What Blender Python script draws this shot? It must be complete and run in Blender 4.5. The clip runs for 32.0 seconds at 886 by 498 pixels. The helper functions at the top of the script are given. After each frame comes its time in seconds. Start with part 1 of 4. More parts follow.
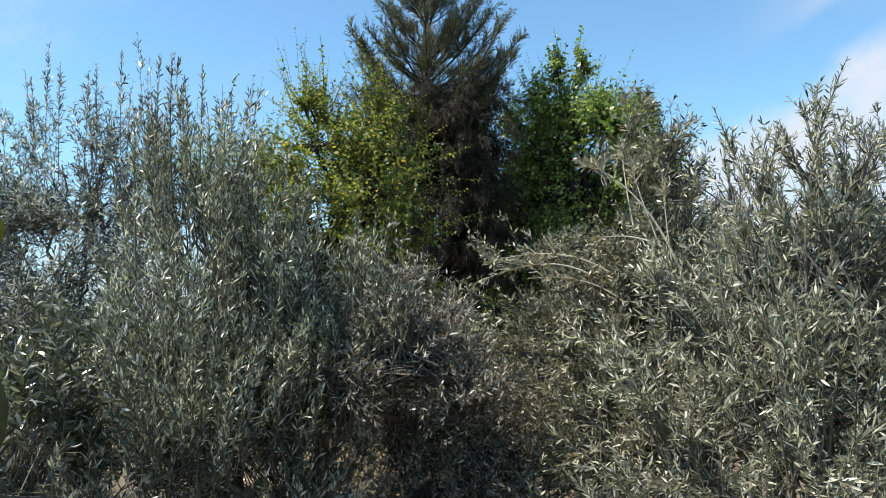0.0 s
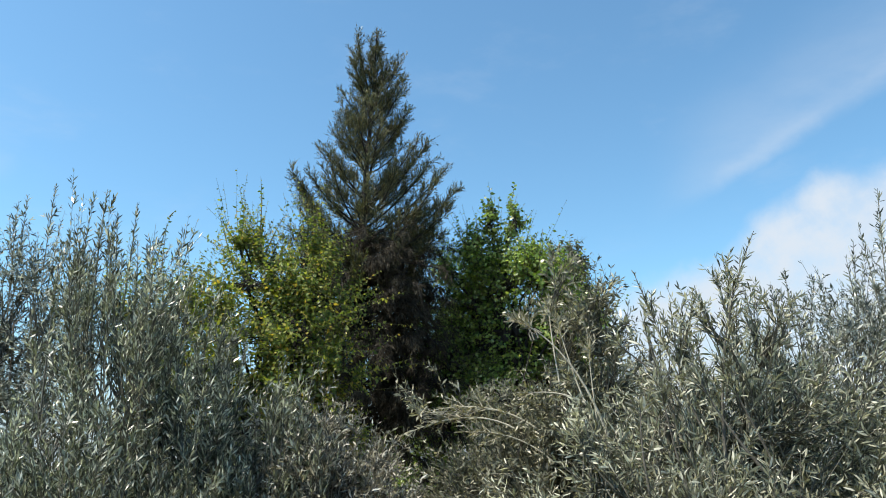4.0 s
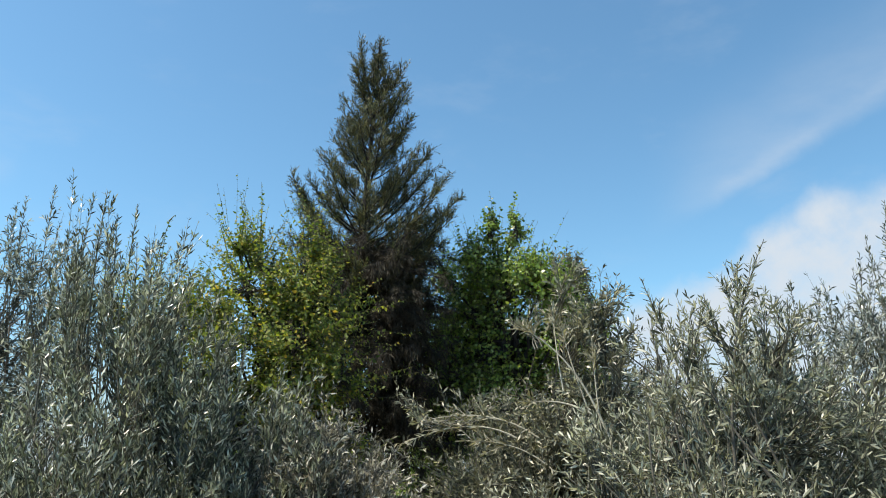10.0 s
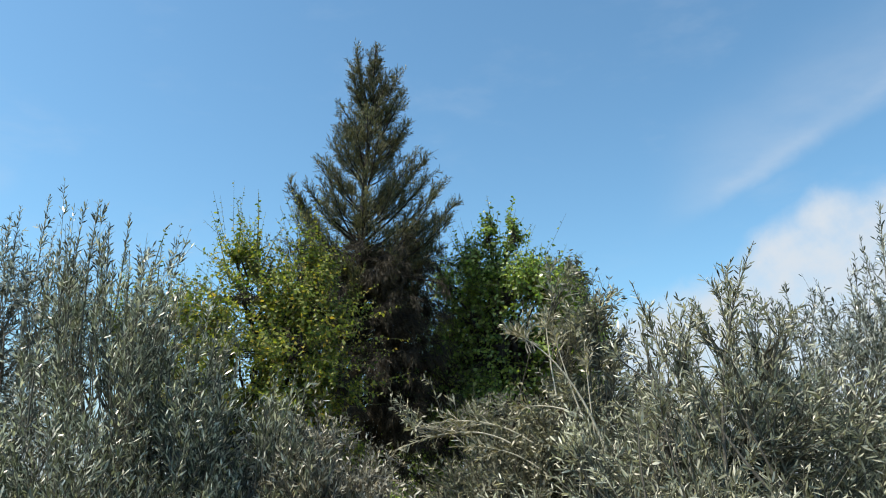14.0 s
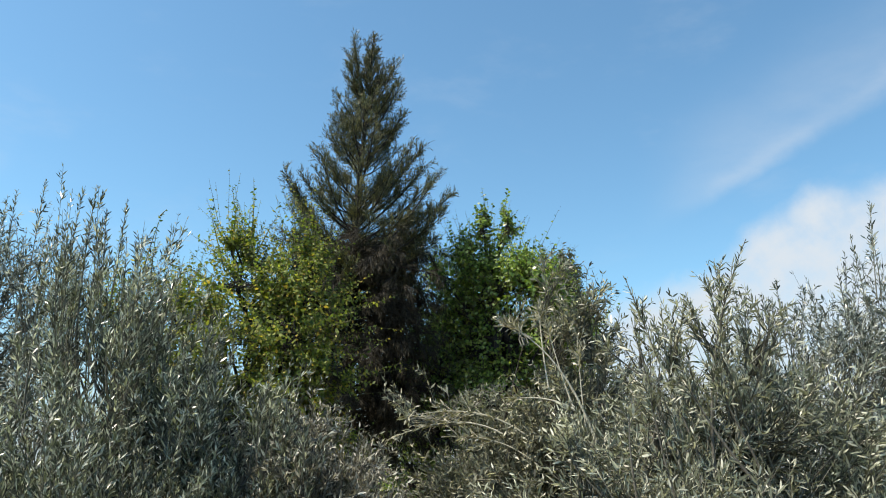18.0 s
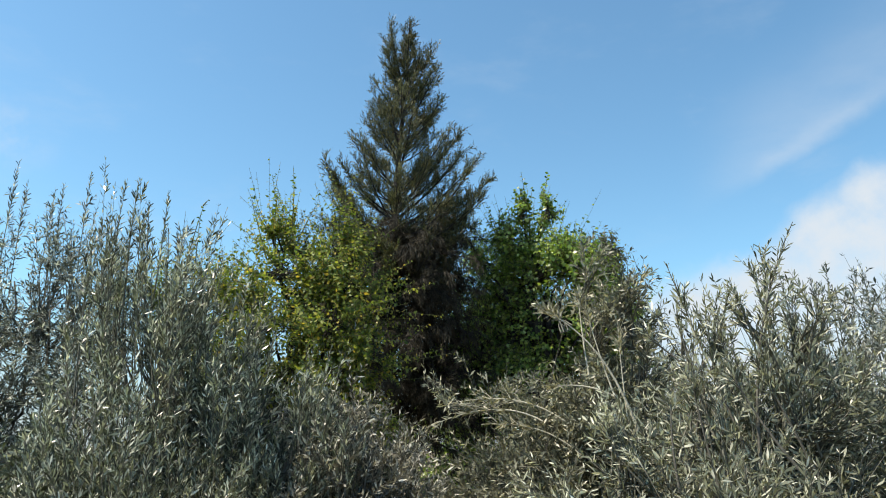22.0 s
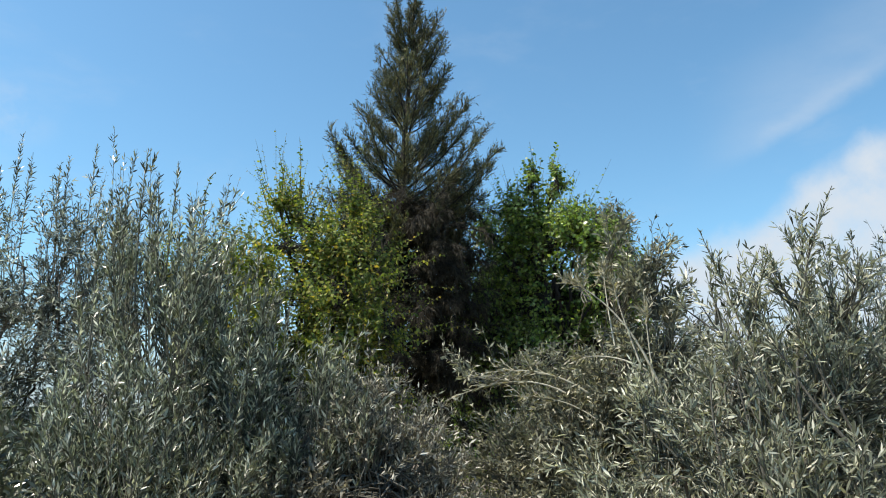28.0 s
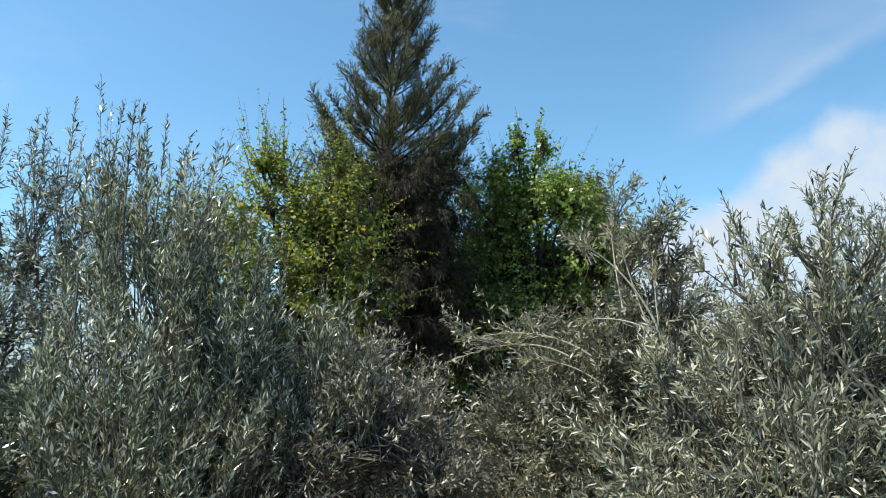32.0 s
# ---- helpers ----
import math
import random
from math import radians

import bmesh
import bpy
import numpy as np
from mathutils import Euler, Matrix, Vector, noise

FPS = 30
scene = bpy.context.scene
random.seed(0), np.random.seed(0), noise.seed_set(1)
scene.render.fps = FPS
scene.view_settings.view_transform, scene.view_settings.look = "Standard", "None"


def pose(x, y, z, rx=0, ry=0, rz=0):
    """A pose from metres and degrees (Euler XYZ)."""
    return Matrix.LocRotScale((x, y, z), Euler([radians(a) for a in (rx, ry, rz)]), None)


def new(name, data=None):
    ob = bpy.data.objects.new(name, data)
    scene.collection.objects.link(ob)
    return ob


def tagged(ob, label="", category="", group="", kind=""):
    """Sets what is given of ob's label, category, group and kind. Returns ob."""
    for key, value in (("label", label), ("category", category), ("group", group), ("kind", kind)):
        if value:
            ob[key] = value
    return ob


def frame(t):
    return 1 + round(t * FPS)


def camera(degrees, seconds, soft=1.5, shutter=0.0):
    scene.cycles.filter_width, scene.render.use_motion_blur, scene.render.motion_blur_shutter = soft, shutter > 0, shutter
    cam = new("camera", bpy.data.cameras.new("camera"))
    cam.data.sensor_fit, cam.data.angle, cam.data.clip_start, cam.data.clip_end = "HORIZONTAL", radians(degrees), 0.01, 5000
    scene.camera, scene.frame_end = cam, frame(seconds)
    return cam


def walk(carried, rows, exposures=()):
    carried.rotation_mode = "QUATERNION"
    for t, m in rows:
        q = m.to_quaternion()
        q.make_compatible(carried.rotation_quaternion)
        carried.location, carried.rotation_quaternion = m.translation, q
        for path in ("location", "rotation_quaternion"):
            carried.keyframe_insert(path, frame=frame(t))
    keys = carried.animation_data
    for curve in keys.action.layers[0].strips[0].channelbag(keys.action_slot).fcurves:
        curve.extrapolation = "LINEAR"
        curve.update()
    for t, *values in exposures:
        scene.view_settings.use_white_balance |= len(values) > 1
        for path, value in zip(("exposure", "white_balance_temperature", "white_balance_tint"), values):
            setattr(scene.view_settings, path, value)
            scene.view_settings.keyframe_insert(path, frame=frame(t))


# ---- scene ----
cam = camera(61.6, 32.0, soft=1.0)
walk(cam, [
    (0.0, pose(-0.050, -0.028, 1.565, 95.08, 1.93, 9.82)),
    (0.5, pose(-0.041, -0.039, 1.577, 97.28, 1.26, 8.27)),
    (1.0, pose(-0.025, -0.052, 1.586, 99.84, 0.95, 7.47)),
    (1.5, pose(-0.017, -0.063, 1.600, 101.56, 0.97, 6.33)),
    (2.0, pose(-0.021, -0.066, 1.611, 103.05, 1.09, 5.36)),
    (2.5, pose(-0.018, -0.067, 1.606, 103.78, 0.81, 5.00)),
    (3.0, pose(-0.025, -0.066, 1.598, 105.78, 0.76, 5.13)),
    (3.5, pose(-0.025, -0.058, 1.604, 105.94, 0.78, 4.61)),
    (5.5, pose(-0.002, -0.017, 1.605, 105.76, 0.49, 4.29)),
    (6.0, pose(0.000, -0.000, 1.600, 106.00, -0.00, 4.35)),
    (6.5, pose(-0.001, -0.013, 1.596, 106.73, -0.27, 4.41)),
    (7.0, pose(-0.022, -0.012, 1.594, 106.00, 0.23, 4.74)),
    (7.5, pose(-0.027, -0.018, 1.589, 105.92, 0.22, 5.09)),
    (8.0, pose(-0.033, -0.016, 1.583, 106.31, -0.38, 5.24)),
    (8.5, pose(-0.018, -0.014, 1.585, 106.54, -0.96, 5.22)),
    (9.0, pose(-0.012, -0.008, 1.596, 106.30, -0.64, 6.05)),
    (9.5, pose(-0.047, 0.004, 1.591, 106.25, -0.28, 4.95)),
    (10.0, pose(-0.055, 0.010, 1.592, 106.74, -0.06, 4.12)),
    (10.5, pose(-0.036, 0.005, 1.605, 107.10, 0.18, 3.86)),
    (11.0, pose(-0.024, 0.001, 1.606, 107.28, 0.30, 3.83)),
    (11.5, pose(-0.015, 0.002, 1.589, 107.57, 0.35, 4.08)),
    (12.0, pose(-0.032, 0.012, 1.604, 107.63, 0.13, 4.12)),
    (12.5, pose(-0.033, 0.022, 1.592, 107.20, 0.14, 4.21)),
    (13.0, pose(-0.031, 0.025, 1.602, 107.52, 0.08, 4.27)),
    (13.5, pose(-0.029, 0.025, 1.601, 106.50, 0.18, 4.12)),
    (14.0, pose(-0.001, 0.023, 1.595, 107.13, 0.51, 4.40)),
    (14.5, pose(-0.017, 0.025, 1.615, 106.57, 0.95, 3.81)),
    (16.5, pose(-0.033, 0.014, 1.601, 106.66, 1.26, 4.31)),
    (17.0, pose(-0.036, 0.005, 1.617, 106.30, 0.69, 3.44)),
    (17.5, pose(-0.020, -0.010, 1.606, 106.20, 0.12, 3.95)),
    (18.0, pose(-0.015, -0.018, 1.593, 106.39, -0.29, 3.60)),
    (18.5, pose(-0.008, -0.014, 1.597, 106.68, -0.20, 3.98)),
    (19.0, pose(0.008, -0.011, 1.589, 105.79, -0.33, 5.01)),
    (19.5, pose(-0.006, -0.010, 1.605, 105.20, -0.80, 4.95)),
    (20.0, pose(0.002, -0.002, 1.591, 105.81, -1.01, 5.40)),
    (20.5, pose(0.014, 0.006, 1.604, 105.63, -0.90, 5.47)),
    (21.0, pose(0.010, 0.006, 1.605, 105.44, -0.92, 5.60)),
    (21.5, pose(0.013, 0.002, 1.611, 105.54, -0.59, 6.06)),
    (22.0, pose(0.004, 0.006, 1.615, 105.18, -0.40, 6.85)),
    (22.5, pose(-0.002, 0.016, 1.601, 104.99, 0.09, 10.70)),
    (23.0, pose(0.001, 0.029, 1.595, 103.92, 0.15, 13.09)),
    (23.5, pose(0.003, 0.034, 1.594, 104.66, -0.72, 12.75)),
    (24.0, pose(-0.004, 0.033, 1.597, 104.51, -0.93, 12.95)),
    (24.5, pose(0.000, 0.029, 1.611, 104.71, -0.96, 11.80)),
    (26.5, pose(-0.032, 0.060, 1.601, 104.82, -0.31, 11.11)),
    (27.0, pose(-0.036, 0.073, 1.599, 104.33, -0.09, 10.21)),
    (27.5, pose(-0.071, 0.092, 1.608, 103.56, -0.02, 9.19)),
    (28.0, pose(-0.110, 0.100, 1.620, 103.14, 0.02, 7.09)),
    (28.5, pose(-0.132, 0.119, 1.596, 101.72, 1.02, 4.18)),
    (29.0, pose(-0.117, 0.129, 1.558, 101.77, 0.64, 5.34)),
    (29.5, pose(-0.116, 0.138, 1.555, 100.36, -0.38, 5.32)),
    (30.0, pose(-0.194, 0.165, 1.586, 101.56, -0.63, 2.64)),
    (30.5, pose(-0.250, 0.180, 1.603, 102.50, 0.36, 2.60)),
    (31.0, pose(-0.298, 0.193, 1.611, 100.50, 1.29, 1.60)),
    (31.5, pose(-0.307, 0.204, 1.601, 101.35, 0.83, 2.62)),
    (32.0, pose(-0.292, 0.200, 1.594, 100.72, -0.35, 4.84)),
], exposures=[(0.0, 0.63, 6550, 13), (3.0, 0.6, 6550, 10), (6.0, 0.5, 6650, 9), (13.0, 0.46, 6650, 9), (20.0, 0.55, 6800, 9), (23.0, 0.56, 6800, 9), (28.0, 0.47, 6600, 9), (32.0, 0.53, 6450, 9)])

# ---- sky, sun ----
SUN_AZ, SUN_EL = radians(-110), radians(56)
world = bpy.data.worlds.new("sky")
scene.world = world
world.use_nodes = True
wt = world.node_tree
wt.nodes.clear()


def wmath(op, a, b=None, c=None, clamp=False):
    n = wt.nodes.new("ShaderNodeMath")
    n.operation, n.use_clamp = op, clamp
    for i, v in enumerate((a, b, c)):
        if v is None:
            continue
        if isinstance(v, (int, float)):
            n.inputs[i].default_value = v
        else:
            wt.links.new(v, n.inputs[i])
    return n.outputs[0]


def wrange(v, lo, hi):
    n = wt.nodes.new("ShaderNodeMapRange")
    n.interpolation_type = "SMOOTHSTEP"
    wt.links.new(v, n.inputs[0])
    n.inputs[1].default_value, n.inputs[2].default_value = lo, hi
    return n.outputs[0]


sky = wt.nodes.new("ShaderNodeTexSky")
sky.sky_type, sky.sun_disc = "NISHITA", False
sky.sun_elevation, sky.sun_rotation = SUN_EL, SUN_AZ
sky.air_density, sky.dust_density, sky.ozone_density = 1.0, 0.5, 0.4
coord = wt.nodes.new("ShaderNodeTexCoord")
split = wt.nodes.new("ShaderNodeSeparateXYZ")
wt.links.new(coord.outputs["Generated"], split.inputs[0])
az = wmath("MULTIPLY", wmath("ARCTAN2", split.outputs[0], split.outputs[1]), 57.3)
el = wmath("MULTIPLY", wmath("ARCSINE", split.outputs[2]), 57.3)


def wnoise(scale, detail, rough, stretch=(1, 1, 1)):
    m = wt.nodes.new("ShaderNodeMapping")
    m.inputs["Scale"].default_value = stretch
    m.inputs["Rotation"].default_value = (0, 0.5, 0)
    wt.links.new(coord.outputs["Generated"], m.inputs[0])
    n = wt.nodes.new("ShaderNodeTexNoise")
    n.inputs["Scale"].default_value, n.inputs["Detail"].default_value, n.inputs["Roughness"].default_value = scale, detail, rough
    wt.links.new(m.outputs[0], n.inputs["Vector"])
    return n.outputs[0]


puff = wnoise(7.0, 6, 0.58)
wisp = wnoise(5.0, 5, 0.62, (1.0, 1.0, 2.6))
# a bank of cloud low in the sky, its top climbing away from the tall tree
top = wmath("MINIMUM", wmath("MAXIMUM", wmath("ADD", wmath("MULTIPLY", az, 0.2), 10.4), wmath("ADD", wmath("MULTIPLY", az, 0.62), 3.8)), wmath("ADD", wmath("MULTIPLY", az, 0.05), 17.5))
over = wmath("SUBTRACT", el, top)
ragged = wmath("ADD", over, wmath("MULTIPLY", wmath("SUBTRACT", puff, 0.5), 6.0))
bank = wmath("MULTIPLY", wrange(ragged, 1.1, -1.7), wrange(az, 2.0, 9.0))
bank = wmath("MULTIPLY", bank, wrange(az, 120.0, 60.0))
# a long veil above it, with a crisp lower edge
edge = wmath("SUBTRACT", el, wmath("ADD", wmath("MULTIPLY", az, 0.41), 12.0))
edge = wmath("ADD", edge, wmath("MULTIPLY", wmath("SUBTRACT", puff, 0.5), 3.2))
streak = wmath("MULTIPLY", wmath("MULTIPLY", wrange(edge, 9.5, 0.4), 0.25), wrange(az, 11.0, 19.5))
streak = wmath("ADD", streak, wmath("MULTIPLY", wmath("MULTIPLY", wrange(edge, 2.2, 0.4), 0.16), wrange(az, 16.5, 18.5)))
streak = wmath("MULTIPLY", wmath("MULTIPLY", streak, wrange(edge, -0.6, 1.0)), wmath("ADD", wmath("MULTIPLY", wrange(wisp, 0.3, 0.65), 0.5), 0.5))
streak = wmath("MULTIPLY", streak, wrange(az, 75.0, 40.0))
veil = wmath("MULTIPLY", wrange(wisp, 0.5, 0.85), 0.14)
tuft = wnoise(16.0, 6, 0.6)
bank = wmath("MULTIPLY", bank, wmath("ADD", wmath("MULTIPLY", wrange(tuft, 0.3, 0.62), 0.4), 0.6))


def small_cloud(a0, e0, size, gain):
    da, de = wmath("SUBTRACT", az, a0), wmath("SUBTRACT", el, e0)
    far = wmath("SQRT", wmath("ADD", wmath("MULTIPLY", wmath("MULTIPLY", da, da), 0.6), wmath("MULTIPLY", de, de)))
    return wmath("MULTIPLY", wmath("MULTIPLY", wrange(far, size, 0.0), wrange(tuft, 0.3, 0.65)), gain)


veil = wmath("MAXIMUM", veil, wmath("MAXIMUM", small_cloud(-42.8, 19.4, 2.6, 0.75), wmath("MAXIMUM", small_cloud(-39.5, 20.4, 3.5, 0.35), small_cloud(-45.5, 14.0, 4.5, 0.5))))
cover = wmath("MAXIMUM", wmath("MULTIPLY", bank, 0.95), wmath("MAXIMUM", streak, veil))
mixer = wt.nodes.new("ShaderNodeMix")
mixer.data_type = "RGBA"
wt.links.new(cover, mixer.inputs[0])
tinted = wt.nodes.new("ShaderNodeMix")
tinted.data_type, tinted.blend_type = "RGBA", "MULTIPLY"
tinted.inputs[0].default_value = 1.0
tinted.inputs[7].default_value = (0.73, 1.05, 1.12, 1)
wt.links.new(sky.outputs[0], tinted.inputs[6])
haze = wt.nodes.new("ShaderNodeMix")
haze.data_type = "RGBA"
wt.links.new(wmath("MULTIPLY", wrange(el, 13.0, 0.0), 0.75), haze.inputs[0])
wt.links.new(tinted.outputs[2], haze.inputs[6])
haze.inputs[7].default_value = (2.5, 2.75, 3.5, 1)
wt.links.new(haze.outputs[2], mixer.inputs[6])
mixer.inputs[7].default_value = (3.85, 4.25, 4.75, 1)
bg = wt.nodes.new("ShaderNodeBackground")
bg.inputs["Strength"].default_value = 0.131
wt.links.new(mixer.outputs[2], bg.inputs[0])
wout = wt.nodes.new("ShaderNodeOutputWorld")
wt.links.new(bg.outputs[0], wout.inputs[0])

sun_data = bpy.data.lights.new("sun", "SUN")
sun_data.energy, sun_data.angle, sun_data.color = 5.0, radians(0.53), (1.0, 0.915, 0.78)
sun = new("sun", sun_data)
toward = Vector((math.sin(SUN_AZ) * math.cos(SUN_EL), math.cos(SUN_AZ) * math.cos(SUN_EL), math.sin(SUN_EL)))
sun.matrix_world = Matrix.Translation(toward * 60) @ toward.to_track_quat("Z", "Y").to_matrix().to_4x4()


# ---- materials ----
def material(name):
    m = bpy.data.materials.new(name)
    m.use_nodes = True
    nt = m.node_tree
    return m, nt, nt.nodes["Principled BSDF"], nt.nodes["Material Output"]


def leaf_material(name, tones, translucent=0.3, rough=0.45, specular=0.4, glow=(1.15, 1.2, 0.6)):
    """Leaves whose tone changes from leaf to leaf and slowly over the crown."""
    m, nt, bsdf, out = material(name)
    geo = nt.nodes.new("ShaderNodeNewGeometry")
    ramp = nt.nodes.new("ShaderNodeValToRGB")
    while len(ramp.color_ramp.elements) < len(tones):
        ramp.color_ramp.elements.new(0.5)
    for e, (at, c) in zip(ramp.color_ramp.elements, tones):
        e.position, e.color = at, (*c, 1)
    nt.links.new(geo.outputs["Random Per Island"], ramp.inputs[0])
    tc = nt.nodes.new("ShaderNodeTexCoord")
    n = nt.nodes.new("ShaderNodeTexNoise")
    n.inputs["Scale"].default_value, n.inputs["Detail"].default_value = 1.7, 3
    nt.links.new(tc.outputs["Object"], n.inputs["Vector"])
    hsv = nt.nodes.new("ShaderNodeHueSaturation")
    rng = nt.nodes.new("ShaderNodeMapRange")
    rng.inputs[1].default_value, rng.inputs[2].default_value = 0.3, 0.7
    rng.inputs[3].default_value, rng.inputs[4].default_value = 0.72, 1.28
    nt.links.new(n.outputs[0], rng.inputs[0])
    nt.links.new(rng.outputs[0], hsv.inputs["Value"])
    nt.links.new(ramp.outputs[0], hsv.inputs["Color"])
    nt.links.new(hsv.outputs[0], bsdf.inputs["Base Color"])
    bsdf.inputs["Roughness"].default_value = rough
    bsdf.inputs["Specular IOR Level"].default_value = specular
    tr = nt.nodes.new("ShaderNodeBsdfTranslucent")
    tint = nt.nodes.new("ShaderNodeMix")
    tint.data_type, tint.blend_type = "RGBA", "MULTIPLY"
    tint.inputs[0].default_value = 1.0
    nt.links.new(hsv.outputs[0], tint.inputs[6])
    tint.inputs[7].default_value = (*glow, 1)
    nt.links.new(tint.outputs[2], tr.inputs[0])
    mix = nt.nodes.new("ShaderNodeMixShader")
    mix.inputs[0].default_value = translucent
    nt.links.new(bsdf.outputs[0], mix.inputs[1])
    nt.links.new(tr.outputs[0], mix.inputs[2])
    nt.links.new(mix.outputs[0], out.inputs[0])
    return m


def rough_material(name, a, b, scale, rough=0.85, bump=0.4, stretch=(1, 1, 1), fine=6.0):
    """Two tones in patches, with a finer grain and relief."""
    m, nt, bsdf, _ = material(name)
    tc = nt.nodes.new("ShaderNodeTexCoord")
    mp = nt.nodes.new("ShaderNodeMapping")
    mp.inputs["Scale"].default_value = stretch
    nt.links.new(tc.outputs["Object"], mp.inputs[0])
    big, small = nt.nodes.new("ShaderNodeTexNoise"), nt.nodes.new("ShaderNodeTexNoise")
    big.inputs["Scale"].default_value, big.inputs["Detail"].default_value = scale, 4
    small.inputs["Scale"].default_value, small.inputs["Detail"].default_value = scale * fine, 6
    ramp = nt.nodes.new("ShaderNodeValToRGB")
    ramp.color_ramp.elements[0].position, ramp.color_ramp.elements[0].color = 0.35, (*a, 1)
    ramp.color_ramp.elements[1].position, ramp.color_ramp.elements[1].color = 0.68, (*b, 1)
    add = nt.nodes.new("ShaderNodeMix")
    add.data_type = "FLOAT"
    add.inputs[0].default_value = 0.5
    bp = nt.nodes.new("ShaderNodeBump")
    bp.inputs["Strength"].default_value, bp.inputs["Distance"].default_value = bump, 0.02
    for n in (big, small):
        nt.links.new(mp.outputs[0], n.inputs["Vector"])
    nt.links.new(big.outputs[0], add.inputs[2])
    nt.links.new(small.outputs[0], add.inputs[3])
    nt.links.new(add.outputs[0], ramp.inputs[0])
    nt.links.new(ramp.outputs[0], bsdf.inputs["Base Color"])
    nt.links.new(small.outputs[0], bp.inputs["Height"])
    nt.links.new(bp.outputs[0], bsdf.inputs["Normal"])
    bsdf.inputs["Roughness"].default_value = rough
    return m


OLIVE = leaf_material("olive_leaf", ((0.0, (0.019, 0.022, 0.015)), (0.4, (0.092, 0.11, 0.069)), (0.7, (0.29, 0.317, 0.225)), (1.0, (0.76, 0.77, 0.66))), 0.25, 0.32, 0.7, (1.05, 1.1, 0.76))
OLIVE_SILVER = leaf_material("olive_leaf_silver", ((0.0, (0.02, 0.025, 0.02)), (0.36, (0.11, 0.125, 0.095)), (0.68, (0.31, 0.33, 0.28)), (1.0, (0.74, 0.75, 0.7))), 0.26, 0.32, 0.66, (1.02, 1.1, 0.85))
OLIVE_DULL = leaf_material("olive_leaf_dull", ((0.0, (0.035, 0.035, 0.025)), (0.36, (0.165, 0.16, 0.12)), (0.7, (0.37, 0.355, 0.285)), (1.0, (0.68, 0.65, 0.56))), 0.26, 0.36, 0.62, (1.1, 1.06, 0.75))
OLIVE_PALE = leaf_material("olive_leaf_pale", ((0.0, (0.042, 0.044, 0.029)), (0.4, (0.165, 0.168, 0.118)), (0.78, (0.31, 0.305, 0.21)), (1.0, (0.6, 0.56, 0.42))), 0.25, 0.4, 0.5, (1.08, 1.1, 0.68))
OLIVE_WARM = leaf_material("olive_leaf_warm", ((0.0, (0.03, 0.034, 0.022)), (0.32, (0.165, 0.176, 0.118)), (0.66, (0.38, 0.39, 0.285)), (1.0, (0.68, 0.67, 0.56))), 0.28, 0.4, 0.55, (1.1, 1.12, 0.72))
OLIVE_TIP = leaf_material("olive_leaf_tip", ((0.0, (0.11, 0.11, 0.068)), (0.5, (0.24, 0.23, 0.145)), (1.0, (0.54, 0.5, 0.38))), 0.24, 0.36, 0.55, (1.1, 1.1, 0.55))
MULBERRY = leaf_material("mulberry_leaf", ((0.0, (0.05, 0.09, 0.023)), (0.5, (0.17, 0.225, 0.05)), (0.86, (0.32, 0.34, 0.078)), (1.0, (0.5, 0.36, 0.085))), 0.45, 0.45, 0.4, (1.25, 1.3, 0.5))
POPLAR = leaf_material("poplar_leaf", ((0.0, (0.05, 0.105, 0.024)), (0.42, (0.175, 0.27, 0.056)), (0.8, (0.33, 0.42, 0.115)), (1.0, (0.5, 0.56, 0.22))), 0.46, 0.32, 0.6, (1.25, 1.35, 0.5))
NEEDLE = leaf_material("casuarina_needle", ((0.0, (0.024, 0.04, 0.027)), (0.5, (0.07, 0.09, 0.042)), (1.0, (0.22, 0.2, 0.06))), 0.15, 0.5, 0.5, (1.1, 1.0, 0.6))
# dry brown needles, with the shade of the lower crown darkened into the tones
NEEDLE_DRY_SHADED = leaf_material("casuarina_needle_dry_shaded", ((0.0, (0.022, 0.019, 0.014)), (0.6, (0.046, 0.04, 0.028)), (1.0, (0.085, 0.074, 0.048))), 0.12, 0.65, 0.2, (1.1, 1.0, 0.7))
GUM = leaf_material("gum_leaf", ((0.0, (0.07, 0.085, 0.055)), (0.6, (0.13, 0.145, 0.095)), (1.0, (0.24, 0.24, 0.17))), 0.2, 0.5, 0.35, (1.1, 1.1, 0.6))
OLIVE_NEAR = leaf_material("olive_leaf_near", ((0.0, (0.018, 0.023, 0.013)), (0.56, (0.058, 0.073, 0.042)), (0.82, (0.16, 0.18, 0.115)), (1.0, (0.62, 0.62, 0.52))), 0.18, 0.3, 0.66, (1.05, 1.1, 0.6))
WEED = leaf_material("weed_blade", ((0.0, (0.09, 0.13, 0.02)), (0.5, (0.18, 0.2, 0.05)), (1.0, (0.36, 0.3, 0.13))), 0.3, 0.6, 0.3)
BARK = rough_material("olive_bark", (0.09, 0.075, 0.06), (0.23, 0.2, 0.16), 9.0, 0.9, 0.8, (1, 1, 0.25))
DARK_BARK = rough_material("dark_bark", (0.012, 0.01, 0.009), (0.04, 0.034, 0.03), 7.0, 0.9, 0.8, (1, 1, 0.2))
TWIG = rough_material("olive_twig", (0.07, 0.071, 0.055), (0.18, 0.177, 0.14), 14.0, 0.75, 0.3)
PALE_TWIG = rough_material("pale_twig", (0.34, 0.32, 0.24), (0.55, 0.51, 0.4), 14.0, 0.7, 0.3)
BROWN_TWIG = rough_material("brown_twig", (0.048, 0.045, 0.037), (0.13, 0.122, 0.098), 14.0, 0.8, 0.3)
GREEN_TWIG = rough_material("green_twig", (0.08, 0.09, 0.04), (0.17, 0.16, 0.08), 12.0, 0.75, 0.3)
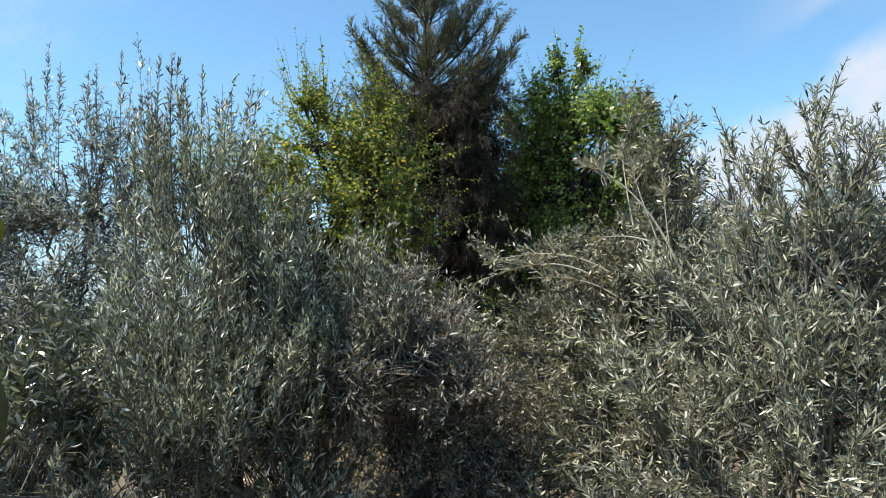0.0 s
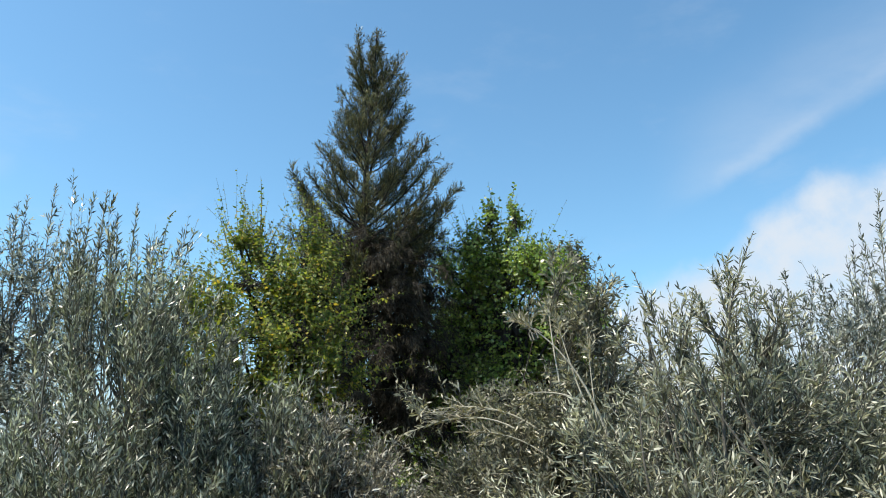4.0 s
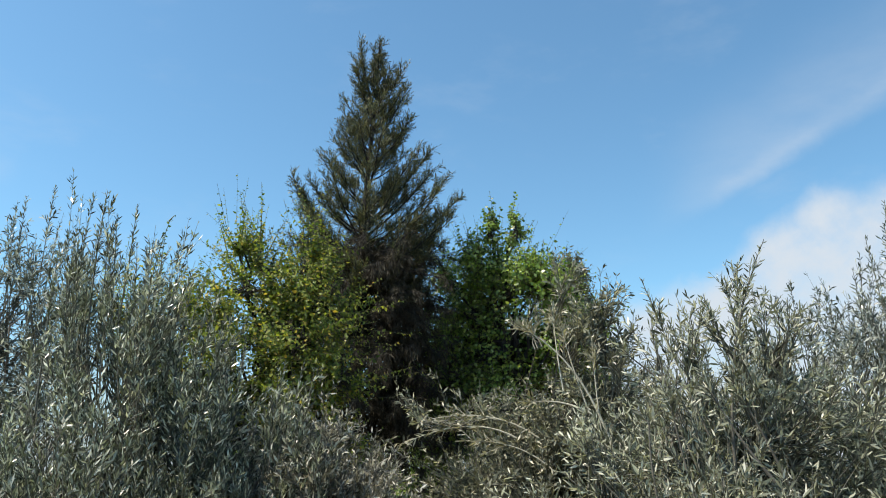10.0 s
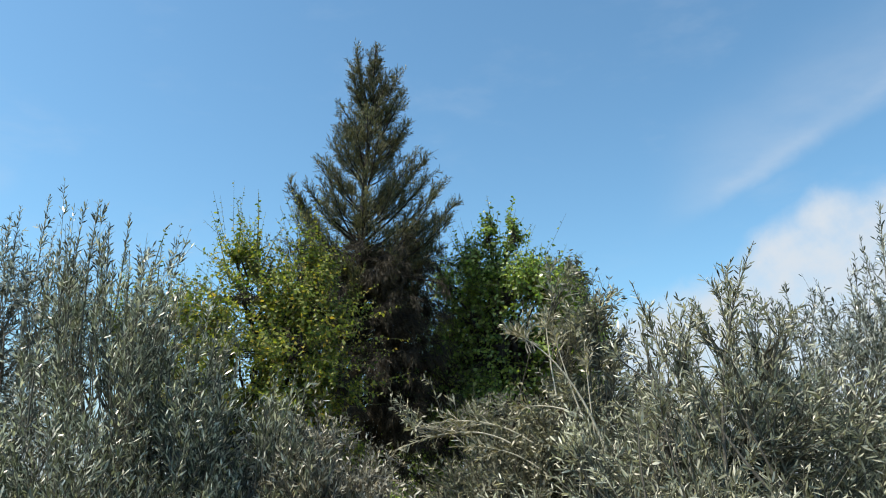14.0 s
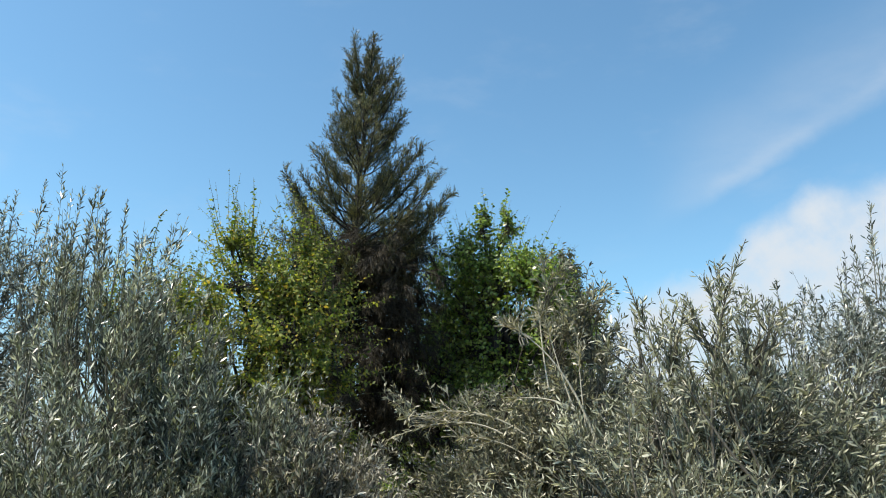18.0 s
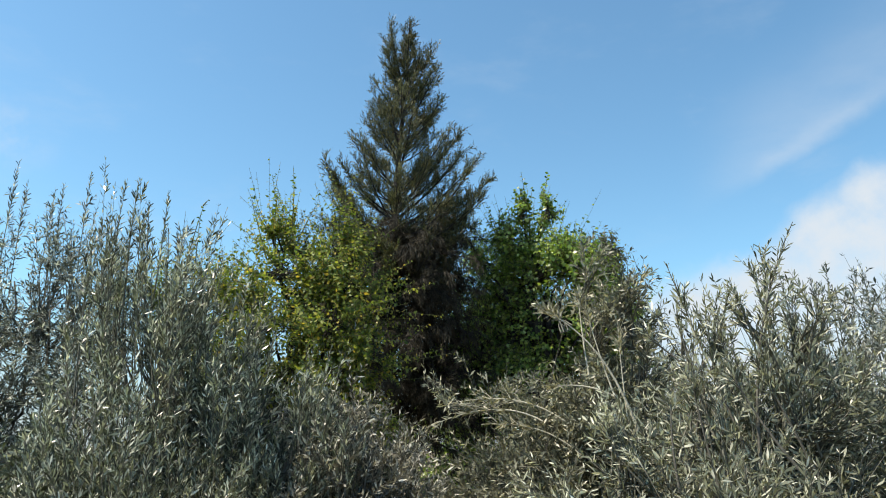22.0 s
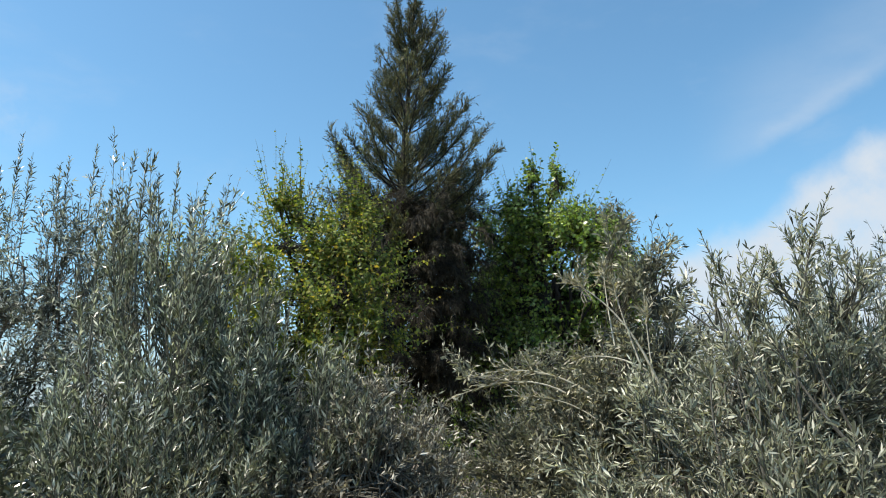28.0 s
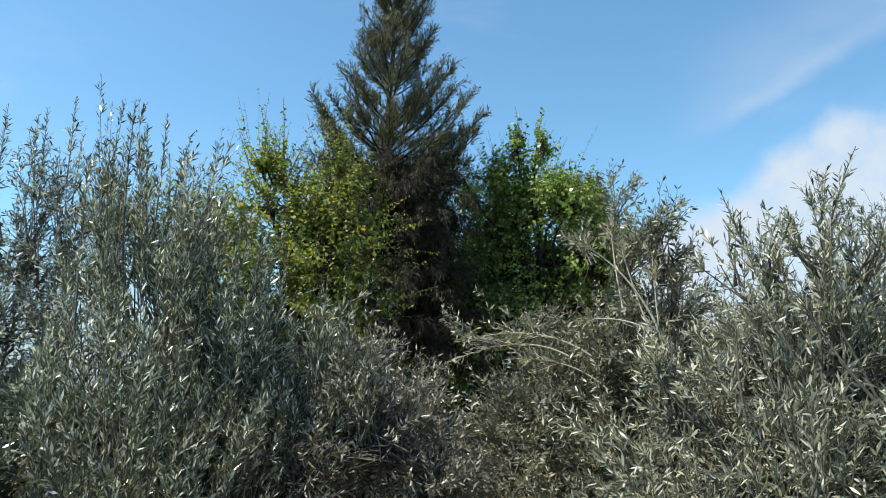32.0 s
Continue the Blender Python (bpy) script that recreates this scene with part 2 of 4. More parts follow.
SOIL = rough_material("dry_soil", (0.1, 0.075, 0.05), (0.24, 0.185, 0.12), 0.8, 0.95, 0.7, (1, 1, 1), 14.0)


# ---- mesh helpers ----
def unit(v):
    return v / np.maximum(np.linalg.norm(v, axis=-1, keepdims=True), 1e-9)


def mesh_from(name, verts, faces_flat, sizes):
    me = bpy.data.meshes.new(name)
    me.vertices.add(len(verts))
    me.vertices.foreach_set("co", np.ascontiguousarray(verts, dtype=np.float32).ravel())
    me.loops.add(len(faces_flat))
    me.loops.foreach_set("vertex_index", np.ascontiguousarray(faces_flat, dtype=np.int32))
    me.polygons.add(len(sizes))
    starts = np.concatenate(([0], np.cumsum(sizes)[:-1]))
    me.polygons.foreach_set("loop_start", starts.astype(np.int32))
    me.update(calc_edges=True)
    return me


def put(name, me, mat, parent=None, label="", kind=""):
    ob = new(name, me)
    me.materials.append(mat)
    if parent is not None:
        ob.parent = parent
    return tagged(ob, label=label, kind=kind)


def part(name, bm, mat, parent, label=""):
    me = bpy.data.meshes.new(name)
    bm.to_mesh(me)
    bm.free()
    for p in me.polygons:
        p.use_smooth = True
    return put(name, me, mat, parent, label)


def thing(name, x, y, label, category, group=""):
    ob = new(name)
    ob.location = (x, y, 0)
    ob.empty_display_size = 0.2
    return tagged(ob, label, category, group)


def tubes(name, paths, radii, sides=3):
    """Many tapered stems: paths (S, K, 3), radii (S, K)."""
    s_n, k_n, _ = paths.shape
    tan = unit(np.gradient(paths, axis=1))
    ref = np.where(np.abs(tan[..., 2:3]) > 0.9, np.array([1.0, 0, 0]), np.array([0, 0, 1.0]))
    a = unit(np.cross(tan, ref))
    b = np.cross(tan, a)
    ang = np.arange(sides) * 2 * np.pi / sides
    ring = a[:, :, None] * np.cos(ang)[None, None, :, None] + b[:, :, None] * np.sin(ang)[None, None, :, None]
    verts = paths[:, :, None] + ring * radii[:, :, None, None]
    base = np.arange(s_n)[:, None, None] * k_n * sides + np.arange(k_n - 1)[None, :, None] * sides
    i = np.arange(sides)[None, None, :]
    j = (i + 1) % sides
    quads = np.stack([base + i, base + j, base + j + sides, base + i + sides], -1).reshape(-1, 4)
    me = mesh_from(name, verts.reshape(-1, 3), quads.ravel(), np.full(len(quads), 4))
    me.polygons.foreach_set("use_smooth", np.ones(len(quads), dtype=bool))
    return me


NARROW = (0.36, 0.5, 0.72, 0.4)
OVATE = (0.32, 0.5, 0.66, 0.33)


def leaf_mesh(name, at, way, face, length, width, bend, shape=NARROW):
    """One bent blade for each row of at: six corners, four triangles."""
    side = unit(np.cross(way, face))
    up = np.cross(side, way)
    s1, w1, s2, w2 = shape
    ln, wd, bd = length[:, None], width[:, None], bend[:, None]

    def at_s(s, w):
        return at + way * ln * s + up * ln * bd * s * s + side * wd * w

    verts = np.stack([at, at_s(s1, w1), at_s(s1, -w1), at_s(s2, w2), at_s(s2, -w2), at_s(1.0, 0.0)], 1)
    n = len(at)
    o = np.arange(n)[:, None] * 6
    flat = np.concatenate([o + [0, 2, 1], o + [1, 2, 4, 3], o + [3, 4, 5]], 1)
    return mesh_from(name, verts.reshape(-1, 3), flat.ravel(), np.tile([3, 4, 3], n))


def blade_mesh(name, at, way, face, length, width):
    """Thin two-triangle blades, for needles."""
    side = unit(np.cross(way, face))
    verts = np.stack([at, at + way * length[:, None] * 0.5 + side * width[:, None] * 0.5, at + way * length[:, None], at + way * length[:, None] * 0.5 - side * width[:, None] * 0.5], 1)
    n = len(at)
    return mesh_from(name, verts.reshape(-1, 3), np.arange(n * 4), np.full(n, 4))


def curve_points(start, way, bow, length, k=6):
    s = np.linspace(0, 1, k)[None, :, None]
    return start[:, None] + (way[:, None] * s + bow[:, None] * s * s) * length[:, None, None]


def sprout(rng, centre, radius, n, lo, hi, up=1.0, spread=0.7, jitter=0.2, curl=0.08, sway=0.11, shell=0.3, spray=6):
    """Shoots in loose sprays that start within an egg-shaped clump and grow up and out of it."""
    g = max(n // spray, 1)
    uc = unit(rng.normal(size=(g, 3)))
    rc = shell + (1 - shell) * rng.random((g, 1)) ** 0.6
    bc = rng.normal(size=(g, 3)) * sway
    lc = rng.uniform(0.8, 1.15, g)
    w = rng.integers(0, g, n)
    u = unit(uc[w] + rng.normal(size=(n, 3)) * 0.16)
    start = np.array(centre) + u * rc[w] * rng.uniform(0.82, 1.08, (n, 1)) * np.array(radius)
    way = unit(u * spread + np.array([0, 0, up]) + rng.normal(size=(n, 3)) * jitter)
    bow = bc[w] + rng.normal(size=(n, 3)) * sway * 0.5 + np.array([0, 0, curl])
    return start, way, bow, (lo + (hi - lo) * rng.random(n) ** 1.3 * 1.25) * lc[w]


def on_shoots(rng, shoots, spacing, pair=2, first=0.08, angle=(18, 68), twist=0.6, lost=0.12):
    """Places and directions of leaves along shoots; pair: leaves at a node."""
    start, way, bow, length = shoots
    count = np.maximum((length / spacing).astype(int), 3)
    idx = np.repeat(np.arange(len(start)), count)
    k = np.arange(len(idx)) - np.repeat(np.cumsum(count) - count, count)
    s = first + (1 - first) * (k + rng.random(len(k)) * 0.5) / count[idx]
    keep = rng.random(len(idx)) > lost
    idx, k, s = idx[keep], k[keep], s[keep]
    idx, k, s = np.repeat(idx, pair), np.repeat(k, pair), np.repeat(s, pair)
    half = np.tile(np.arange(pair), len(k) // pair)
    at = start[idx] + (way[idx] * s[:, None] + bow[idx] * (s * s)[:, None]) * length[idx][:, None]
    tan = unit(way[idx] + 2 * bow[idx] * s[:, None])
    a = unit(np.cross(tan, np.array([0.31, 0.22, 0.92])))
    b = np.cross(tan, a)
    phi = k * (np.pi / 2 if pair > 1 else 2.4) + half * (2 * np.pi / max(pair, 1)) + idx * 1.7 + rng.normal(size=len(k)) * 0.35
    rad = a * np.cos(phi)[:, None] + b * np.sin(phi)[:, None]
    al = np.radians(rng.uniform(angle[0], angle[1], len(k)))
    d = unit(tan * np.cos(al)[:, None] + rad * np.sin(al)[:, None] + rng.normal(size=tan.shape) * 0.16)
    face = unit(tan - d * np.sum(tan * d, -1, keepdims=True) + rng.normal(size=d.shape) * twist)
    return at, d, face, s


def bent_path(rng, a, b, k=8, wobble=0.06, sag=0.0):
    a, b = np.array(a, float), np.array(b, float)
    s = np.linspace(0, 1, k)[:, None]
    p = a + (b - a) * s
    p[1:-1] += rng.normal(size=(k - 2, 3)) * wobble * np.linalg.norm(b - a) / 3
    p[:, 2] += (np.sin(np.pi * s[:, 0])) * sag
    return p


def trunk(tree, pts, r0, r1, mat, name="trunk", sides=9, flare=0.35):
    pts = np.array(pts)
    rad = np.linspace(r0, r1, len(pts))
    rad[0] *= 1 + flare
    return put(name, tubes(name, pts[None] - np.array(tree.location)[None, None], rad[None], sides), mat, tree)


def local(tree, v):
    return v - np.array(tree.location)


# ---- ground ----
def ground():
    edge = np.concatenate((np.linspace(-14, 14, 57), [-3000, -600, -150, -50, -24, 24, 50, 150, 600, 3000]))
    edge.sort()
    gx, gy = np.meshgrid(edge, edge + 4)
    h = np.array([noise.noise((x * 0.45, y * 0.45, 0.0)) * 0.05 + noise.noise((x * 1.7, y * 1.7, 4.0)) * 0.02 for x, y in zip(gx.ravel(), gy.ravel())])
    h *= (np.hypot(gx.ravel(), gy.ravel()) < 20)
    n = len(edge)
    i = (np.arange(n - 1)[:, None] * n + np.arange(n - 1)[None]).ravel()
    quads = np.stack([i, i + 1, i + n + 1, i + n], 1)
    me = mesh_from("ground", np.stack([gx.ravel(), gy.ravel(), h - 0.03], 1), quads.ravel(), np.full(len(quads), 4))
    tagged(put("ground", me, SOIL), "dry brown soil of the orchard floor with pale patches", "ground", kind="structure")


ground()


# ---- olives ----
def thin(rng, shoots, gaps, grain=2.4):
    """Leaves out whole patches of shoots, so that a crown has hollows with shade or sky in them."""
    keep = np.array([noise.noise((p[0] * grain, p[1] * grain, p[2] * grain)) + rng.normal() * 0.06 > gaps for p in shoots[0]])
    if keep.sum() < 4:
        keep[:4] = True
    return tuple(v[keep] for v in shoots)


def side_sprigs(rng, shoots, per, lo, hi, open_out=0.62, first=0.12, sag=0.05):
    """Short sprigs that leave the shoots on all sides, longer near their foot."""
    start, way, bow, length = shoots
    count = np.maximum((length * per + rng.random(len(length))).astype(int), 1)
    idx = np.repeat(np.arange(len(start)), count)
    s = first + (0.93 - first) * rng.random(len(idx))
    at = start[idx] + (way[idx] * s[:, None] + bow[idx] * (s * s)[:, None]) * length[idx][:, None]
    tan = unit(way[idx] + 2 * bow[idx] * s[:, None])
    out = unit(np.cross(tan, unit(rng.normal(size=tan.shape))))
    d = unit(tan * 0.8 + out * open_out + np.array([0, 0, 0.12]) + rng.normal(size=tan.shape) * 0.1)
    return at, d, out * 0.08 + rng.normal(size=tan.shape) * 0.08 - np.array([0, 0, sag]), rng.uniform(lo, hi, len(idx)) * (1.2 - 0.75 * s)


def olive(seed, x, y, label, clumps, tall=(), leaf=OLIVE, twig=TWIG, size=(0.042, 0.07), stems=3, spacing=0.026, plain=False, bushy=16, wild=0.2, angle=(24, 66), width=(0.17, 0.24), tip=None, whip=None, loose=0.45, full=0.8, gaps=-0.22, sprigs=9.0, open_out=0.62, group="olive bushes"):
    """A many-stemmed olive. clumps: centre, radii, shoots, shortest and longest shoot, upward pull.
    tall: single long shoots: from, to, sideways bow (x, z)."""
    rng = np.random.default_rng(seed)
    tree = thing("olive_tree", x, y, label, "tree", group)
    tops = []
    for i in range(stems):
        a = 2 * np.pi * i / stems + 0.4
        foot = (x + 0.09 * math.cos(a), y + 0.09 * math.sin(a), -0.05)
        head = (x + 0.3 * math.cos(a), y + 0.25 * math.sin(a), 0.55 + 0.15 * (i % 2))
        trunk(tree, bent_path(rng, foot, head, 7, 0.1), 0.055, 0.035, BARK)
        tops.append(np.array(head))
    for centre, radius, n, lo, hi, up in clumps:
        c = np.array(centre, float)
        near = min(tops, key=lambda p: np.linalg.norm(p - c))
        limb = trunk(tree, bent_path(rng, near, c + np.array([0, 0, radius[2] * 0.4]), 8, 0.12), 0.03 * min(1.0, 3.0 * min(radius)), 0.008 * min(1.0, 3.0 * min(radius)), BARK, "limb", 7, 0.0)
        sh = sprout(rng, c, radius, max(int(n * full), 8), lo, hi, up, 0.5 + wild, wild, 0.06, 0.07 + wild * 0.25)
        sh = thin(rng, sh, gaps)
        n = len(sh[0])
        hub = c + rng.normal(size=(n, 3)) * np.array(radius) * 0.22 - np.array([0, 0, radius[2] * 0.35])
        spur = curve_points(local(tree, hub), sh[0] - hub, rng.normal(size=(n, 3)) * 0.03, np.ones(n), 3)
        spur[:, -1] = local(tree, sh[0])
        put("inner_branching", tubes("inner_branching", spur, np.tile(np.linspace(0.0065, 0.0035, 3), (n, 1))), twig, limb, kind="stuff")
        sp = side_sprigs(rng, sh, sprigs, 0.07, 0.24, open_out)
        stem = np.concatenate((curve_points(local(tree, sh[0]), sh[1], sh[2], sh[3], 3), curve_points(local(tree, sp[0]), sp[1], sp[2], sp[3], 3)))
        rad = np.concatenate((np.tile(np.linspace(0.0034, 0.0011, 3), (n, 1)), np.tile(np.linspace(0.0017, 0.0007, 3), (len(sp[0]), 1))))
        put("outer_branching", tubes("outer_branching", stem, rad), twig, limb, kind="stuff")
        both = [on_shoots(rng, sh, spacing * 1.15, angle=angle, lost=0.3), on_shoots(rng, sp, spacing, angle=angle, lost=0.15)]
        at, d, face, s = (np.concatenate(v) for v in zip(*both))
        ln = rng.uniform(*size, len(at)) * (1.08 - 0.5 * s ** 3)
        wide = ln * rng.uniform(*width, len(at))
        if plain:
            me = blade_mesh("foliage", local(tree, at), d, face, ln, wide * 1.25)
        else:
            me = leaf_mesh("foliage", local(tree, at), d, face, ln, wide, rng.normal(size=len(at)) * 0.16, NARROW)
        put("foliage", me, leaf, limb, kind="stuff")
    for a, b, bow, thick, *bare in tall:
        long_shoot(rng, tree, a, b, bow, thick, tip or leaf, (whip if bare and whip else twig), size, bushy, bare[0] if bare else 0.3, loose)
    return tree


def long_shoot(rng, tree, a, b, bow, thick, leaf, twig, size, bushy, bare, loose):
    """One long whip with short side sprigs along its outer part."""
    a, b = np.array(a, float), np.array(b, float)
    length = np.linalg.norm(b - a)
    bw = np.array([bow[0], 0.0, bow[1]])
    way = (b - a) / length - bw
    sh = (a[None], way[None], bw[None], np.array([length]))
    stem = curve_points(local(tree, sh[0]), sh[1], sh[2], sh[3], 12)
    shoot = put("tall_shoot", tubes("tall_shoot", stem, np.linspace(thick, 0.0015, 12)[None], 6), twig, tree)
    m = max(int(length * bushy), 2)
    s = rng.uniform(min(bare, 0.8), 0.88, m)
    tan = unit(way + 2 * bw * s[:, None])
    sd = unit(tan * 0.85 + unit(rng.normal(size=(m, 3))) * loose + np.array([0, 0, 0.2]))
    sprig = (a + (way * s[:, None] + bw * (s * s)[:, None]) * length, sd, rng.normal(size=(m, 3)) * 0.12 - np.array([0, 0, 0.1 * loose]), rng.uniform(0.06, 0.2, m) * (1.25 - 0.7 * s))
    put("outer_branching", tubes("outer_branching", curve_points(local(tree, sprig[0]), sprig[1], sprig[2], sprig[3], 4), np.tile(np.linspace(0.0022, 0.0009, 4), (m, 1))), twig, shoot, kind="stuff")
    both = [on_shoots(rng, sh, 0.026, first=bare, angle=(18, 48), lost=0.2), on_shoots(rng, sprig, 0.027, angle=(20, 50 + 20 * loose), lost=0.2)]
    at, d, face, q = (np.concatenate(v) for v in zip(*both))
    ln = rng.uniform(size[0], size[1], len(at)) * (1.1 - 0.45 * q ** 3)
    put("foliage", leaf_mesh("foliage", local(tree, at), d, face, ln, ln * rng.uniform(0.15, 0.22, len(at)), rng.normal(size=len(at)) * 0.14), leaf, shoot, kind="stuff")


def whips(rng, tips, y, foot, drop=(0.7, 1.1), thick=0.006):
    """Long shoots from the crown to the given tips (x, z)."""
    rows = []
    for tx, tz in tips:
        d = rng.uniform(*drop)
        yy = y + rng.uniform(-0.15, 0.15)
        rows.append(((tx + (foot - tx) * 0.12 * d + rng.normal() * 0.04, yy, tz - d), (tx, yy, tz), (rng.normal() * 0.07, 0.0), thick))
    return rows


pick = np.random.default_rng(8)
olive(11, -1.95, 4.4, "dense grey-green olive bush with upright silvery shoots", [
    ((-2.3, 4.4, 1.95), (0.36, 0.45, 0.5), 85, 0.35, 0.85, 2.4),
    ((-2.55, 4.5, 2.15), (0.26, 0.4, 0.5), 70, 0.35, 0.95, 2.5),
    ((-2.82, 4.5, 1.75), (0.2, 0.35, 0.4), 44, 0.35, 0.85, 2.4),
    ((-2.05, 4.5, 1.85), (0.33, 0.4, 0.45), 70, 0.35, 0.75, 2.4),
    ((-1.8, 4.4, 1.68), (0.32, 0.4, 0.42), 100, 0.3, 0.62, 2.3),
    ((-1.45, 4.4, 1.4), (0.34, 0.5, 0.36), 120, 0.25, 0.52, 2.1),
    ((-1.15, 4.4, 1.3), (0.3, 0.4, 0.32), 100, 0.2, 0.42, 2.0),
    ((-2.0, 4.3, 1.35), (0.5, 0.5, 0.45), 190, 0.3, 0.52, 2.0),
    ((-2.45, 4.3, 1.35), (0.4, 0.5, 0.45), 115, 0.3, 0.52, 2.0),
    ((-2.75, 4.1, 1.0), (0.45, 0.5, 0.45), 120, 0.3, 0.7, 1.8),
    ((-2.2, 3.75, 1.0), (0.6, 0.45, 0.5), 210, 0.3, 0.7, 1.8),
    ((-1.75, 4.1, 0.95), (0.35, 0.35, 0.35), 150, 0.28, 0.5, 1.6),
    ((-1.5, 4.4, 1.1), (0.35, 0.4, 0.35), 150, 0.25, 0.5, 1.8),
    ((-2.35, 3.7, 0.35), (0.3, 0.4, 0.33), 110, 0.25, 0.5, 1.2),
    ((-1.5, 3.95, 0.35), (0.22, 0.3, 0.33), 80, 0.2, 0.38, 1.0),
    ((-1.9, 4.5, 0.5), (0.5, 0.5, 0.4), 170, 0.3, 0.6, 1.0),
    ((-2.35, 4.5, 1.0), (0.6, 0.4, 0.55), 180, 0.35, 0.7, 1.0),
], whips(pick, ((-2.44, 3.32), (-2.56, 3.35), (-2.49, 3.2), (-2.63, 3.12), (-2.52, 3.05), (-2.78, 2.98), (-2.2, 2.92), (-2.33, 3.0), (-1.92, 2.7), (-1.74, 2.55), (-1.6, 2.4), (-1.32, 2.24)), 4.4, -2.2), size=(0.038, 0.066), width=(0.13, 0.19), bushy=6, loose=0.3, plain=True, open_out=0.34, wild=0.12, angle=(14, 50), gaps=-0.24)

olive(17, -3.0, 3.5, "low near olive bush with bright sunlit leaves", [
    ((-2.5, 3.3, 0.8), (0.4, 0.35, 0.35), 170, 0.25, 0.5, 0.9),
    ((-2.95, 3.5, 0.85), (0.45, 0.4, 0.4), 180, 0.25, 0.55, 0.9),
    ((-2.4, 3.15, 0.35), (0.5, 0.35, 0.35), 170, 0.25, 0.5, 0.8),
    ((-3.1, 3.2, 0.4), (0.5, 0.4, 0.4), 160, 0.25, 0.5, 0.8),
    ((-3.35, 4.3, 1.0), (0.35, 0.4, 0.4), 100, 0.25, 0.5, 1.2),
    ((-3.75, 4.6, 1.05), (0.4, 0.4, 0.45), 110, 0.25, 0.5, 1.2),
], leaf=OLIVE_NEAR, size=(0.055, 0.088), stems=2, width=(0.17, 0.23), spacing=0.03, angle=(30, 68), gaps=-0.04, full=0.7)

olive(12, -4.3, 5.8, "tall open olive with sparse silvery shoots and sky behind", [
    ((-4.08, 5.7, 2.65), (0.2, 0.35, 0.5), 90, 0.2, 0.45, 1.0),
    ((-4.4, 5.75, 2.75), (0.3, 0.35, 0.6), 66, 0.25, 0.55, 1.1),
    ((-4.75, 5.65, 2.65), (0.3, 0.35, 0.6), 66, 0.25, 0.55, 1.1),
    ((-5.1, 5.7, 2.6), (0.3, 0.35, 0.55), 64, 0.25, 0.55, 1.1),
    ((-3.75, 5.7, 2.7), (0.25, 0.35, 0.6), 70, 0.25, 0.55, 1.1),
    ((-5.45, 5.7, 2.7), (0.3, 0.35, 0.6), 56, 0.25, 0.55, 1.1),
    ((-4.2, 5.6, 2.1), (0.3, 0.4, 0.4), 60, 0.25, 0.5, 1.2),
    ((-4.65, 5.6, 2.05), (0.3, 0.4, 0.4), 56, 0.25, 0.5, 1.2),
    ((-4.4, 5.5, 1.65), (0.4, 0.35, 0.3), 72, 0.25, 0.5, 1.4),
    ((-4.9, 5.5, 1.65), (0.4, 0.35, 0.3), 72, 0.25, 0.5, 1.4),
    ((-5.4, 5.6, 1.6), (0.35, 0.35, 0.35), 60, 0.25, 0.5, 1.4),
    ((-3.7, 5.7, 2.1), (0.3, 0.4, 0.4), 90, 0.25, 0.5, 1.1),
    ((-5.15, 5.6, 2.0), (0.3, 0.4, 0.4), 56, 0.25, 0.5, 1.2),
    ((-4.1, 5.4, 1.2), (0.6, 0.5, 0.4), 180, 0.3, 0.55, 1.0),
    ((-5.0, 5.3, 1.2), (0.6, 0.5, 0.4), 180, 0.3, 0.55, 1.0),
    ((-4.4, 5.2, 0.6), (0.8, 0.5, 0.5), 180, 0.3, 0.6, 0.9),
    ((-3.5, 5.7, 1.15), (0.6, 0.4, 0.6), 200, 0.3, 0.55, 1.0),
    ((-4.7, 6.0, 1.0), (0.9, 0.4, 0.6), 200, 0.3, 0.6, 0.9),
    ((-2.9, 5.6, 0.95), (0.6, 0.4, 0.7), 180, 0.3, 0.6, 1.0),
], whips(pick, ((-4.45, 4.05), (-4.79, 3.88), (-3.82, 3.95), (-3.95, 3.8), (-4.02, 3.75), (-4.2, 3.7), (-4.32, 3.85), (-4.6, 3.75), (-4.95, 3.6), (-5.62, 3.97), (-5.5, 3.85), (-5.4, 3.45), (-5.1, 3.4), (-3.7, 3.6), (-3.6, 3.4)), 5.7, -4.3, (0.7, 1.3), 0.004),
    leaf=OLIVE_SILVER, stems=2, size=(0.044, 0.07), width=(0.15, 0.21), bushy=5, loose=0.8, gaps=-0.3, plain=True, open_out=0.85, wild=0.42, angle=(20, 66))

